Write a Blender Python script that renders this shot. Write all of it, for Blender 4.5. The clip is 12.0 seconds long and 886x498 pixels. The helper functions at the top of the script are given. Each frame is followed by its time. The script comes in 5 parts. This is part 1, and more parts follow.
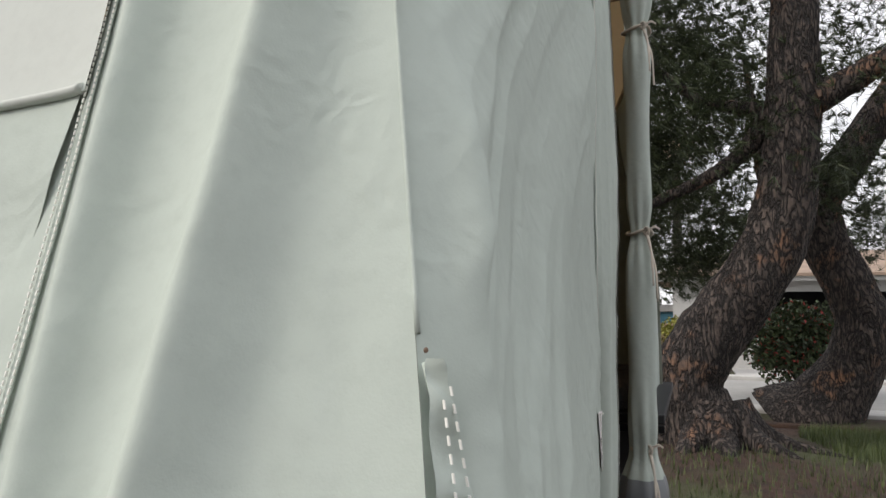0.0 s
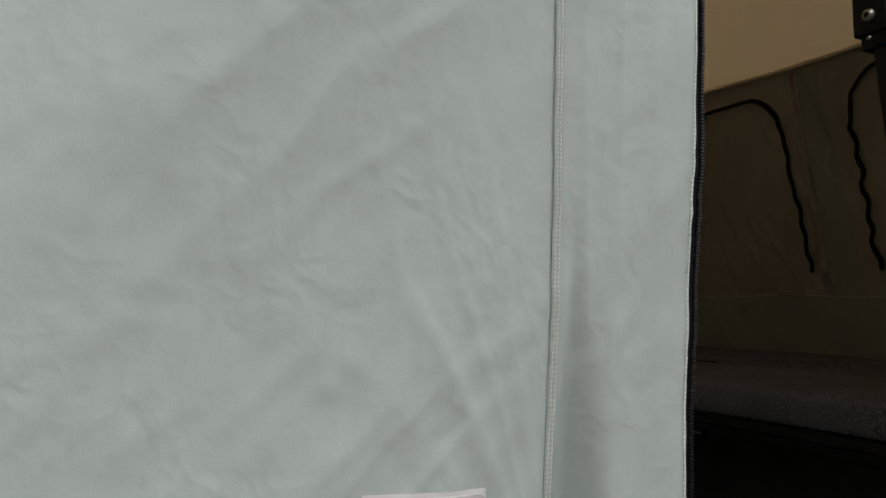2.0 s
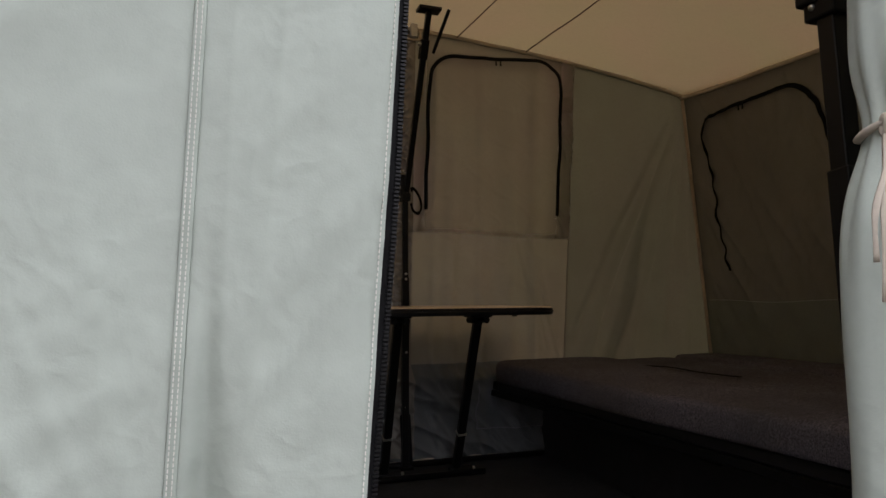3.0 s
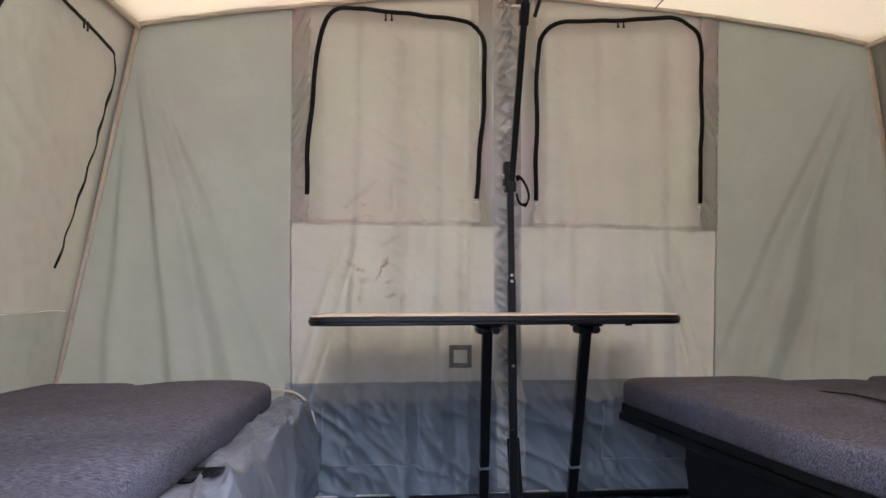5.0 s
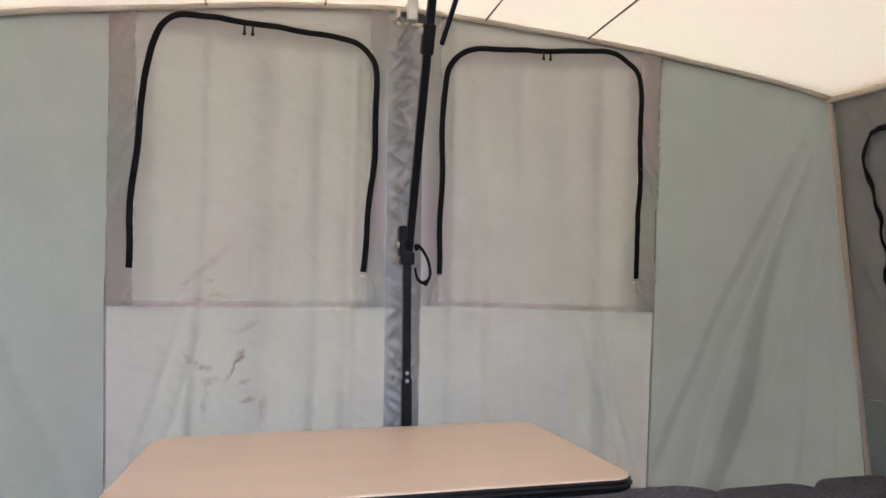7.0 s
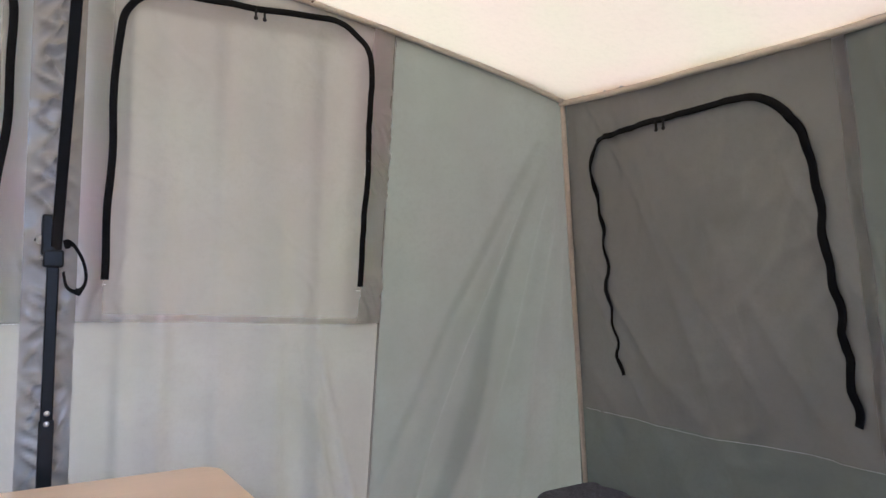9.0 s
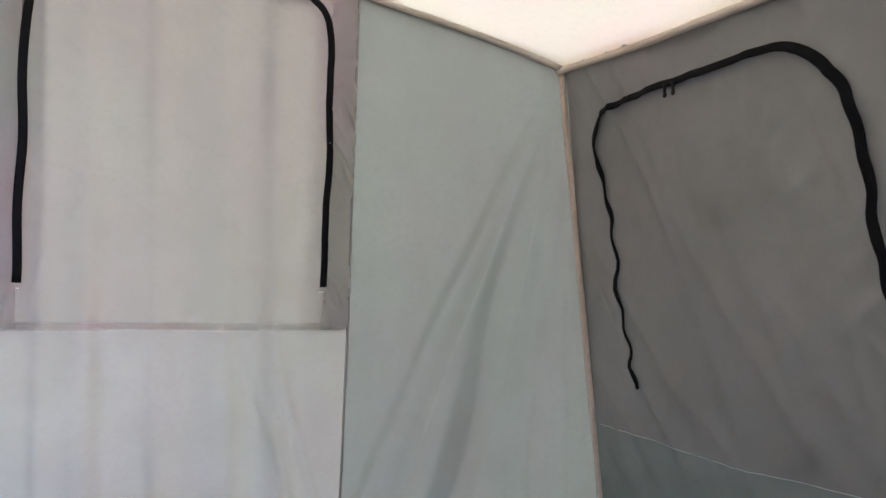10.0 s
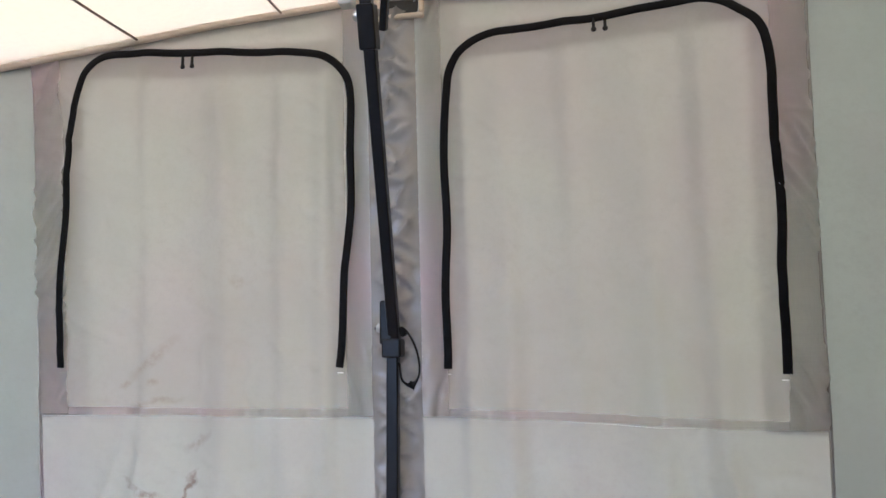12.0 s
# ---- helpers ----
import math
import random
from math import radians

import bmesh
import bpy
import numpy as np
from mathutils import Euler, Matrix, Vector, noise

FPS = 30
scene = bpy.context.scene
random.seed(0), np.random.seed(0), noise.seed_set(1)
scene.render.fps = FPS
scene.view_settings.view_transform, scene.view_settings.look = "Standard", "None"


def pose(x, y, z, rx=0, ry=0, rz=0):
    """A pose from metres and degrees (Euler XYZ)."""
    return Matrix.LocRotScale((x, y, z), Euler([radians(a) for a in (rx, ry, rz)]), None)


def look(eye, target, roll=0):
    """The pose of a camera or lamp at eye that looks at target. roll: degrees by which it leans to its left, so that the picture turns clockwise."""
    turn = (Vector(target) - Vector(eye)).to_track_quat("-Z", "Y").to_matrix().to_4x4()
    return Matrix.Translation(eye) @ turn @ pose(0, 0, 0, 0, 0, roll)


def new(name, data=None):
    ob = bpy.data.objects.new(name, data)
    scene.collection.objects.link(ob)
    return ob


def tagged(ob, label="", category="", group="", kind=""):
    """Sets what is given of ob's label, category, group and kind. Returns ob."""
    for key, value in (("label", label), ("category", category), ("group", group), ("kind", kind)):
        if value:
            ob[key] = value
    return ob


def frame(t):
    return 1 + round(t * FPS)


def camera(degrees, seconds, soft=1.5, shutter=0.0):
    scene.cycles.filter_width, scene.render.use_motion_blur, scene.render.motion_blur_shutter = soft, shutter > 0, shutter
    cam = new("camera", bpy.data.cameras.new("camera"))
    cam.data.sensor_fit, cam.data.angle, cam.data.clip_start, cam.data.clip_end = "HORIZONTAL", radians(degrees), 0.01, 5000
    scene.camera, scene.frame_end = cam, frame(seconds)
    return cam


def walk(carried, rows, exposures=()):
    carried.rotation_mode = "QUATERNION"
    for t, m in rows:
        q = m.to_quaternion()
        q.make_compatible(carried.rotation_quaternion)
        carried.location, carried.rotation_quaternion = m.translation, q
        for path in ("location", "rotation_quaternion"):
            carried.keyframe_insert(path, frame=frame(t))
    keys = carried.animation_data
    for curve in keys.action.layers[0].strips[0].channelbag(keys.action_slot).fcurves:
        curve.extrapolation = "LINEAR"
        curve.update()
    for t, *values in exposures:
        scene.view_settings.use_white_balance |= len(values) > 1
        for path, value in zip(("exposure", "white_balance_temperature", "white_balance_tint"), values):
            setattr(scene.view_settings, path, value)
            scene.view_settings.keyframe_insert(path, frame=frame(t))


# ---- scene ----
cam = camera(67.1, 12.0)
PATH = [
    (0, (-2.025, -0.143, 1.369), (-0.158, 0.544, 1.569), 0.6),
    (0.5, (-1.931, -0.303, 1.386), (-0.396, 0.974, 1.502), -0.2),
    (1, (-1.698, -0.423, 1.393), (-0.445, 1.133, 1.497), -0.3),
    (1.5, (-1.429, -0.492, 1.376), (-0.388, 1.209, 1.525), -0.05),
    (2, (-1.236, -0.494, 1.382), (-0.32, 1.278, 1.531), 0.1),
    (2.5, (-1.038, -0.514, 1.416), (-0.206, 1.3, 1.556), 0.2),
    (3, (-0.839, -0.551, 1.419), (-0.185, 1.333, 1.569), -0.4),
    (3.5, (-0.695, -0.511, 1.413), (-0.405, 1.463, 1.552), -0.6),
    (3.7, (-0.658, -0.468, 1.396), (-0.454, 1.514, 1.54), -0.5),
    (5.3, (-0.468, -0.161, 1.413), (-0.309, 1.825, 1.588), -0.3),
    (5.5, (-0.461, -0.097, 1.411), (-0.271, 1.887, 1.583), -0.3),
    (6, (-0.377, 0.196, 1.469), (-0.108, 2.172, 1.622), -0.3),
    (6.5, (-0.35, 0.32, 1.646), (0.036, 2.276, 1.808), -0.4),
    (6.7, (-0.358, 0.329, 1.71), (0.057, 2.279, 1.867), -0.2),
    (8.3, (-0.224, 0.38, 1.832), (0.396, 2.278, 1.952), -0.3),
    (8.5, (-0.159, 0.422, 1.817), (0.533, 2.294, 1.935), -0.0),
    (9, (-0.069, 0.598, 1.825), (1.006, 2.28, 1.946), 0.3),
    (9.5, (0.09, 0.654, 1.842), (1.206, 2.309, 1.962), 0.3),
    (10, (0.271, 0.722, 1.85), (1.192, 2.495, 1.944), -0.0),
    (10.5, (0.417, 0.838, 1.865), (1.052, 2.734, 1.916), -0.1),
    (11, (0.462, 0.906, 1.879), (0.794, 2.878, 1.921), -0.1),
    (11.5, (0.419, 0.952, 1.852), (0.449, 2.943, 2.036), -0.2),
    (12, (0.367, 0.987, 1.902), (0.023, 2.938, 2.18), -0.8),
]
walk(cam, [(t, look(eye, aim, lean)) for t, eye, aim, lean in PATH], exposures=[(0.0, 0.45, 6700, 12), (1.0, 0.58, 6650, 13), (1.5, 0.64, 6700, 13), (2.0, 0.78, 6700, 13), (2.5, 0.9, 6700, 14), (3.0, 1.17, 6650, 16), (3.5, 1.82, 6500, 18), (3.7, 2.15, 6250, 16), (5.3, 3.76, 4930, 17), (6.5, 3.77, 4750, 16), (8.6, 3.82, 4620, 17), (9.5, 3.96, 4530, 16), (10.5, 4.02, 4480, 17), (11.5, 3.86, 4500, 14), (12.0, 3.91, 4530, 14)])

# ---- light and exposure ----
world = bpy.data.worlds.new("overcast_sky")
scene.world = world
world.use_nodes = True
wt = world.node_tree
sky = wt.nodes.new("ShaderNodeTexSky")
sky.sky_type = "NISHITA"
sky.sun_disc = False
sky.sun_elevation, sky.sun_rotation = radians(37), radians(328)
sky.dust_density, sky.air_density = 4.0, 1.0
cloud = wt.nodes.new("ShaderNodeMix")
cloud.data_type = "RGBA"
cloud.inputs["Factor"].default_value = 0.8
# overcast: brighter overhead than at the horizon
up_dir = wt.nodes.new("ShaderNodeTexCoord")
split = wt.nodes.new("ShaderNodeSeparateXYZ")
high = wt.nodes.new("ShaderNodeMapRange")
veil = wt.nodes.new("ShaderNodeMix")
veil.data_type = "RGBA"
veil.inputs["A"].default_value, veil.inputs["B"].default_value = (8.5, 8.7, 9.0, 1), (12.5, 12.9, 13.6, 1)
wt.links.new(up_dir.outputs["Generated"], split.inputs["Vector"])
wt.links.new(split.outputs["Z"], high.inputs["Value"])
wt.links.new(high.outputs["Result"], veil.inputs["Factor"])
wt.links.new(veil.outputs["Result"], cloud.inputs["B"])
wt.links.new(sky.outputs["Color"], cloud.inputs["A"])
wt.links.new(cloud.outputs["Result"], wt.nodes["Background"].inputs["Color"])
wt.nodes["Background"].inputs["Strength"].default_value = 0.10

sun_data = bpy.data.lights.new("sun", "SUN")
sun_data.energy, sun_data.angle, sun_data.color = 1.3, radians(10), (1.0, 0.96, 0.9)
sun = new("sun", sun_data)
sun.matrix_world = look((-7, 12, 10), (0, 1, 1))

# ---- materials ----


def nodes_of(name):
    m = bpy.data.materials.new(name)
    m.use_nodes = True
    t = m.node_tree
    return m, t, t.nodes["Principled BSDF"]


def add(t, kind, **inputs):
    n = t.nodes.new(kind)
    for k, v in inputs.items():
        n.inputs[k].default_value = v
    return n


def ramp_mix(t, fac, a, b):
    n = t.nodes.new("ShaderNodeMix")
    n.data_type = "RGBA"
    if fac is not None:
        t.links.new(fac, n.inputs["Factor"])
    for key, v in (("A", a), ("B", b)):
        if isinstance(v, tuple):
            n.inputs[key].default_value = (*v, 1)
        else:
            t.links.new(v, n.inputs[key])
    return n.outputs["Result"]


def mask(t, fac, lo, hi):
    n = t.nodes.new("ShaderNodeMapRange")
    n.inputs["From Min"].default_value, n.inputs["From Max"].default_value = lo, hi
    t.links.new(fac, n.inputs["Value"])
    return n.outputs["Result"]


def noise_fac(t, scale, detail=4.0, stretch=None, rough=0.6):
    tc = t.nodes.new("ShaderNodeTexCoord")
    out = tc.outputs["Object"]
    if stretch:
        mp = t.nodes.new("ShaderNodeMapping")
        mp.inputs["Scale"].default_value = stretch
        t.links.new(out, mp.inputs["Vector"])
        out = mp.outputs["Vector"]
    n = add(t, "ShaderNodeTexNoise", Scale=scale, Detail=detail, Roughness=rough)
    t.links.new(out, n.inputs["Vector"])
    return n.outputs["Fac"]


def bump(t, bsdf, fac, strength, distance, also=()):
    b = t.nodes.new("ShaderNodeBump")
    b.inputs["Strength"].default_value, b.inputs["Distance"].default_value = strength, distance
    t.links.new(fac, b.inputs["Height"])
    for n in (bsdf, *also):
        t.links.new(b.outputs["Normal"], n.inputs["Normal"])
    return b


def fabric(name, col, through_col, passed, streak=0.10, stain=None, rough=0.85, wrinkle=0.22):
    """Woven canvas that lets some daylight through."""
    m, t, p = nodes_of(name)
    big = noise_fac(t, 2.2, 3)
    fine = noise_fac(t, 60, 5, rough=0.7)
    warp = noise_fac(t, 1.0, 2, (420, 420, 7))
    weft = noise_fac(t, 1.0, 2, (7, 7, 420))
    slub = t.nodes.new("ShaderNodeMath")
    slub.operation = "ADD"
    t.links.new(warp, slub.inputs[0])
    t.links.new(weft, slub.inputs[1])
    uneven = noise_fac(t, 3.5, 4, (1, 1, 0.6))
    dark = tuple(c * (1 - streak * 0.6) for c in col)
    lite = tuple(min(1, c * (1 + streak * 0.5)) for c in col)
    c1 = ramp_mix(t, mask(t, big, 0.35, 0.65), dark, lite)
    c2 = ramp_mix(t, mask(t, fine, 0.45, 1.1), c1, tuple(c * 0.88 for c in col))
    if stain:
        c2 = ramp_mix(t, stain(t), c2, (0.16, 0.11, 0.08))
    t.links.new(c2, p.inputs["Base Color"])
    p.inputs["Roughness"].default_value = rough
    p.inputs["Specular IOR Level"].default_value = 0.25
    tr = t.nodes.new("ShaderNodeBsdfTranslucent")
    # thread slubs, and random patches slightly darker and pinker
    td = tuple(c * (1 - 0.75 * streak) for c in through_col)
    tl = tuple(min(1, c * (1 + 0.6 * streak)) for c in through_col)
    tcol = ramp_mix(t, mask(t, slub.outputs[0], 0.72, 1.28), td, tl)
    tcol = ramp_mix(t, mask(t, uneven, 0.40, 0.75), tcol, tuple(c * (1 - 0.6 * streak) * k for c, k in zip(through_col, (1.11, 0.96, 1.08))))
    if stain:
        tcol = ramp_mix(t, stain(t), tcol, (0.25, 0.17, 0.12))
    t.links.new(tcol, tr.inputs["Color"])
    mix = t.nodes.new("ShaderNodeMixShader")
    mix.inputs["Fac"].default_value = passed
    t.links.new(p.outputs[0], mix.inputs[1])
    t.links.new(tr.outputs[0], mix.inputs[2])
    t.links.new(mix.outputs[0], t.nodes["Material Output"].inputs["Surface"])
    weave = noise_fac(t, 520, 1)
    crumple = noise_fac(t, 14, 2, rough=0.5)
    h = t.nodes.new("ShaderNodeMath")
    h.operation = "MULTIPLY_ADD"
    t.links.new(weave, h.inputs[0])
    h.inputs[1].default_value = 0.018
    soft = t.nodes.new("ShaderNodeMath")
    soft.operation = "MULTIPLY"
    t.links.new(crumple, soft.inputs[0])
    soft.inputs[1].default_value = 0.5
    t.links.new(soft.outputs[0], h.inputs[2])
    if rough == 0.85:
        # crisp little facets of crumpled cloth, in patches
        for scale, amount, seed in ((13.0, 0.22, 0.0), (31.0, 0.20, 4.0)):
            tc = t.nodes.new("ShaderNodeTexCoord")
            wob = add(t, "ShaderNodeTexNoise", Scale=scale * 0.35, Detail=3.0)
            t.links.new(tc.outputs["Object"], wob.inputs["Vector"])
            shift = t.nodes.new("ShaderNodeVectorMath")
            shift.operation = "MULTIPLY_ADD"
            t.links.new(wob.outputs["Color"], shift.inputs[0])
            shift.inputs[1].default_value = (0.22, 0.22, 0.22)
            t.links.new(tc.outputs["Object"], shift.inputs[2])
            cell = add(t, "ShaderNodeTexVoronoi", Scale=scale)
            cell.feature = "SMOOTH_F1"
            cell.inputs["Smoothness"].default_value = 0.3
            t.links.new(shift.outputs[0], cell.inputs["Vector"])
            gate = t.nodes.new("ShaderNodeMath")
            gate.operation = "MULTIPLY"
            t.links.new(cell.outputs["Distance"], gate.inputs[0])
            t.links.new(mask(t, noise_fac(t, 2.6 + 0.02 * scale + seed, 3), 0.38, 0.68), gate.inputs[1])
            h2 = t.nodes.new("ShaderNodeMath")
            h2.operation = "MULTIPLY_ADD"
            t.links.new(gate.outputs[0], h2.inputs[0])
            h2.inputs[1].default_value = amount
            t.links.new(h.outputs[0], h2.inputs[2])
            h = h2
    bump(t, p, h.outputs[0], wrinkle, 0.012, (tr,))
    return m


def plain(name, col, rough=0.5, metal=0.0, vary=0.12, scale=30, relief=0.15, depth=0.002, stretch=None, shine=0.5):
    m, t, p = nodes_of(name)
    p.inputs["Specular IOR Level"].default_value = shine
    f = noise_fac(t, scale, 5, stretch)
    f2 = noise_fac(t, scale * 0.13, 3, stretch)
    a = ramp_mix(t, mask(t, f, 0.3, 0.7), tuple(c * (1 - vary) for c in col), tuple(min(1, c * (1 + vary)) for c in col))
    b = ramp_mix(t, mask(t, f2, 0.35, 0.7), a, tuple(c * (1 - 1.3 * vary) for c in col))
    t.links.new(b, p.inputs["Base Color"])
    p.inputs["Roughness"].default_value, p.inputs["Metallic"].default_value = rough, metal
    if relief:
        bump(t, p, f, relief, depth)
    return m


# muddy scuffs on the door panel: x, z, slant, half length, half width, strength
SCUFFS = ((-0.629, 1.759, 20, 0.020, 0.017, 0.75), (-0.593, 1.87, 41, 0.085, 0.016, 0.30), (-0.508, 1.573, 61, 0.060, 0.008, 0.85), (-0.500, 1.592, 55, 0.020, 0.014, 0.7),
          (-0.600, 1.562, -15, 0.030, 0.012, 0.65), (-0.632, 1.580, -33, 0.042, 0.007, 0.45), (-0.588, 1.520, 10, 0.022, 0.016, 0.40), (-0.473, 1.459, 12, 0.026, 0.012, 0.55),
          (-0.486, 1.516, 0, 0.022, 0.009, 0.35), (-0.570, 1.775, 3, 0.055, 0.010, 0.35), (-0.477, 1.680, 32, 0.045, 0.013, 0.35), (-0.598, 1.46, 86, 0.055, 0.010, 0.30),
          (-0.430, 1.44, 88, 0.05, 0.014, 0.30), (-0.590, 1.82, 5, 0.014, 0.010, 0.35), (-0.374, 2.05, 0, 0.02, 0.015, 0.25), (-0.655, 1.815, 40, 0.018, 0.012, 0.35))


def smear(t):
    """Brown scuffs and smears with ragged edges."""
    tc = t.nodes.new("ShaderNodeTexCoord")
    wob = add(t, "ShaderNodeTexNoise", Scale=38.0, Detail=4.0)
    t.links.new(tc.outputs["Object"], wob.inputs["Vector"])
    shift = t.nodes.new("ShaderNodeVectorMath")
    shift.operation = "MULTIPLY_ADD"
    t.links.new(wob.outputs["Color"], shift.inputs[0])
    shift.inputs[1].default_value = (0.03, 0.03, 0.03)
    t.links.new(tc.outputs["Object"], shift.inputs[2])
    out = None
    for x, z, slant, half, wide, k in SCUFFS:
        mp = t.nodes.new("ShaderNodeMapping")
        mp.vector_type = "TEXTURE"
        mp.inputs["Location"].default_value = (x + 0.015, 2.47, z + 0.015)
        mp.inputs["Rotation"].default_value = (0, -radians(slant), 0)
        mp.inputs["Scale"].default_value = (half, 9.0, wide)
        t.links.new(shift.outputs[0], mp.inputs["Vector"])
        d = t.nodes.new("ShaderNodeVectorMath")
        d.operation = "LENGTH"
        t.links.new(mp.outputs["Vector"], d.inputs[0])
        r = t.nodes.new("ShaderNodeMapRange")
        for key, v in (("From Min", 1.15), ("From Max", 0.35), ("To Min", 0.0), ("To Max", k)):
            r.inputs[key].default_value = v
        t.links.new(d.outputs["Value"], r.inputs["Value"])
        if out is None:
            out = r.outputs["Result"]
        else:
            m = t.nodes.new("ShaderNodeMath")
            m.operation = "MAXIMUM"
            t.links.new(out, m.inputs[0])
            t.links.new(r.outputs["Result"], m.inputs[1])
            out = m.outputs[0]
    rub = mask(t, noise_fac(t, 55, 4, rough=0.7), 0.32, 0.55)
    m = t.nodes.new("ShaderNodeMath")
    m.operation = "MULTIPLY"
    t.links.new(out, m.inputs[0])
    t.links.new(rub, m.inputs[1])
    return m.outputs[0]


# the front's sage canvas again, base colour darkened for the dim tent inside
SAGE_DIM = fabric("sage_canvas_dimmed", (0.269, 0.285, 0.247), (0.578, 0.482, 0.274), 0.027, 0.15)
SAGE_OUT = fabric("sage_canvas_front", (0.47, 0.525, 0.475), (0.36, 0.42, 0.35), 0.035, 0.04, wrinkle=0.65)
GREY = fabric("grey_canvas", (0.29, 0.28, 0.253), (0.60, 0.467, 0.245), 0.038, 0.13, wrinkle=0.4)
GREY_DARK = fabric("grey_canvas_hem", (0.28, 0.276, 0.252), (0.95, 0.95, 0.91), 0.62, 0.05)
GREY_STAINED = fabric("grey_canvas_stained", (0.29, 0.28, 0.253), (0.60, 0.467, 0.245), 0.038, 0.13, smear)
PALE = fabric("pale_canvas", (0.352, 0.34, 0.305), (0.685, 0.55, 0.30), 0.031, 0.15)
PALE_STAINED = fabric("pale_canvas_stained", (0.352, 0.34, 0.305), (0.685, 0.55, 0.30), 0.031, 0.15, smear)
ROOF = fabric("cream_roof_canvas", (0.55, 0.425, 0.27), (0.93, 0.69, 0.35), 0.070, 0.02, wrinkle=0.12)
STRIP = fabric("grey_nylon_sleeve", (0.34, 0.318, 0.285), (0.46, 0.40, 0.32), 0.010, 0.06, rough=0.27, wrinkle=0.15)
FLAP_HEM = fabric("window_flap_hem", (0.4, 0.4, 0.38), (0.97, 0.96, 0.94), 0.72, 0.03)
# nearly opaque cloth for the added sheets that hold daylight off the walls
SHADE_SHEET = fabric("shade_sheet_canvas", (0.4, 0.42, 0.38), (0.95, 0.95, 0.92), 0.13, 0.05)
FLAP_PALE = fabric("pale_window_flap", (0.56, 0.59, 0.55), (0.4, 0.42, 0.4), 0.06, 0.04)
VINYL = plain("blue_grey_vinyl", (0.182, 0.194, 0.204), 0.46, 0, 0.14, 10, 0.2, 0.006)
VINYL_LIGHT = plain("grey_vinyl_cover", (0.245, 0.25, 0.275), 0.36, 0, 0.1, 9, 0.22, 0.010)
ZIP = plain("black_zip_tape", (0.006, 0.006, 0.007), 0.7, 0, 0.2, 150, 0.3, 0.001, None, 0.15)
BLACK = plain("black_painted_steel", (0.007, 0.007, 0.008), 0.36, 0.0, 0.25, 60, 0.08, 0.001, None, 0.25)
BLACK_SATIN = plain("black_plastic", (0.007, 0.007, 0.008), 0.4, 0.0, 0.2, 60, 0.1, 0.001, None, 0.25)
STEEL = plain("zinc_steel", (0.6, 0.6, 0.58), 0.3, 1.0, 0.1, 80, 0.05, 0.0005)
WEB = plain("black_webbing", (0.008, 0.008, 0.009), 0.8, 0, 0.3, 300, 0.5, 0.0006, None, 0.2)
PIPING = plain("tan_piping", (0.74, 0.61, 0.46), 0.8, 0, 0.12, 60, 0.3, 0.001)
TRIM = plain("cream_trim", (0.72, 0.62, 0.48), 0.8, 0, 0.08, 60, 0.3, 0.001)
THREAD = plain("white_thread", (0.78, 0.77, 0.72), 0.7, 0, 0.05, 300, 0)
CORD = plain("brown_roof_cord", (0.20, 0.13, 0.09), 0.8, 0, 0.1, 80, 0.2, 0.001)
TIE = plain("beige_cotton_tape", (0.56, 0.50, 0.42), 0.85, 0, 0.1, 120, 0.4, 0.0008)
CLOTH_WHITE = plain("white_satin_label", (0.72, 0.68, 0.67), 0.5, 0, 0.04, 200, 0.2, 0.0005)
INK = plain("black_print", (0.012, 0.012, 0.014), 0.6, 0, 0.1, 200, 0)
YELLOW = plain("yellow_print", (0.80, 0.55, 0.02), 0.6, 0, 0.06, 200, 0)
WOOD = plain("beech_laminate", (0.77, 0.57, 0.395), 0.32, 0, 0.04, 8, 0.04, 0.001, (1, 9, 9))
MESH_SCREEN = plain("dark_window_mesh", (0.03, 0.031, 0.034), 0.8, 0, 0.5, 700, 0.6, 0.002, None, 0.08)
BAND = plain("black_window_binding", (0.012, 0.012, 0.013), 0.9, 0, 0.3, 200, 0.3, 0.0006, None, 0.0)
VELCRO = plain("grey_hook_tape", (0.16, 0.15, 0.14), 0.9, 0, 0.3, 300, 0.5, 0.001)
DECK = plain("black_deck_board", (0.012, 0.012, 0.014), 0.55, 0, 0.3, 40, 0.2, 0.002)
DARK_BOX = plain("charcoal_storage_panel", (0.036, 0.035, 0.038), 0.5, 0, 0.25, 20, 0.15, 0.002)
FLOOR = plain("charcoal_floor_mat", (0.05, 0.051, 0.055), 0.8, 0, 0.25, 50, 0.4, 0.002)


def tweed(name):
    m, t, p = nodes_of(name)
    tc = t.nodes.new("ShaderNodeTexCoord")
    w = add(t, "ShaderNodeTexWave", Scale=95.0, Distortion=5.0, Detail=2.0)
    w.inputs["Detail Scale"].default_value = 3.0
    w.bands_direction = "Y"
    t.links.new(tc.outputs["Object"], w.inputs["Vector"])
    f = noise_fac(t, 190, 3, (0.4, 1.4, 1), 0.75)
    big = noise_fac(t, 3, 3)
    c = ramp_mix(t, mask(t, f, 0.38, 0.66), (0.030, 0.029, 0.036), (0.34, 0.315, 0.375))
    c = ramp_mix(t, mask(t, w.outputs["Fac"], 0.3, 1.0), c, (0.115, 0.108, 0.126))
    c = ramp_mix(t, mask(t, big, 0.4, 0.9), c, (0.085, 0.08, 0.087))
    t.links.new(c, p.inputs["Base Color"])
    p.inputs["Roughness"].default_value = 0.95
    p.inputs["Specular IOR Level"].default_value = 0.15
    bump(t, p, f, 0.6, 0.002)
    return m


STRIP.node_tree.nodes["Principled BSDF"].inputs["Specular IOR Level"].default_value = 0.7
TWEED = tweed("grey_tweed_upholstery")

# ---- building helpers ----


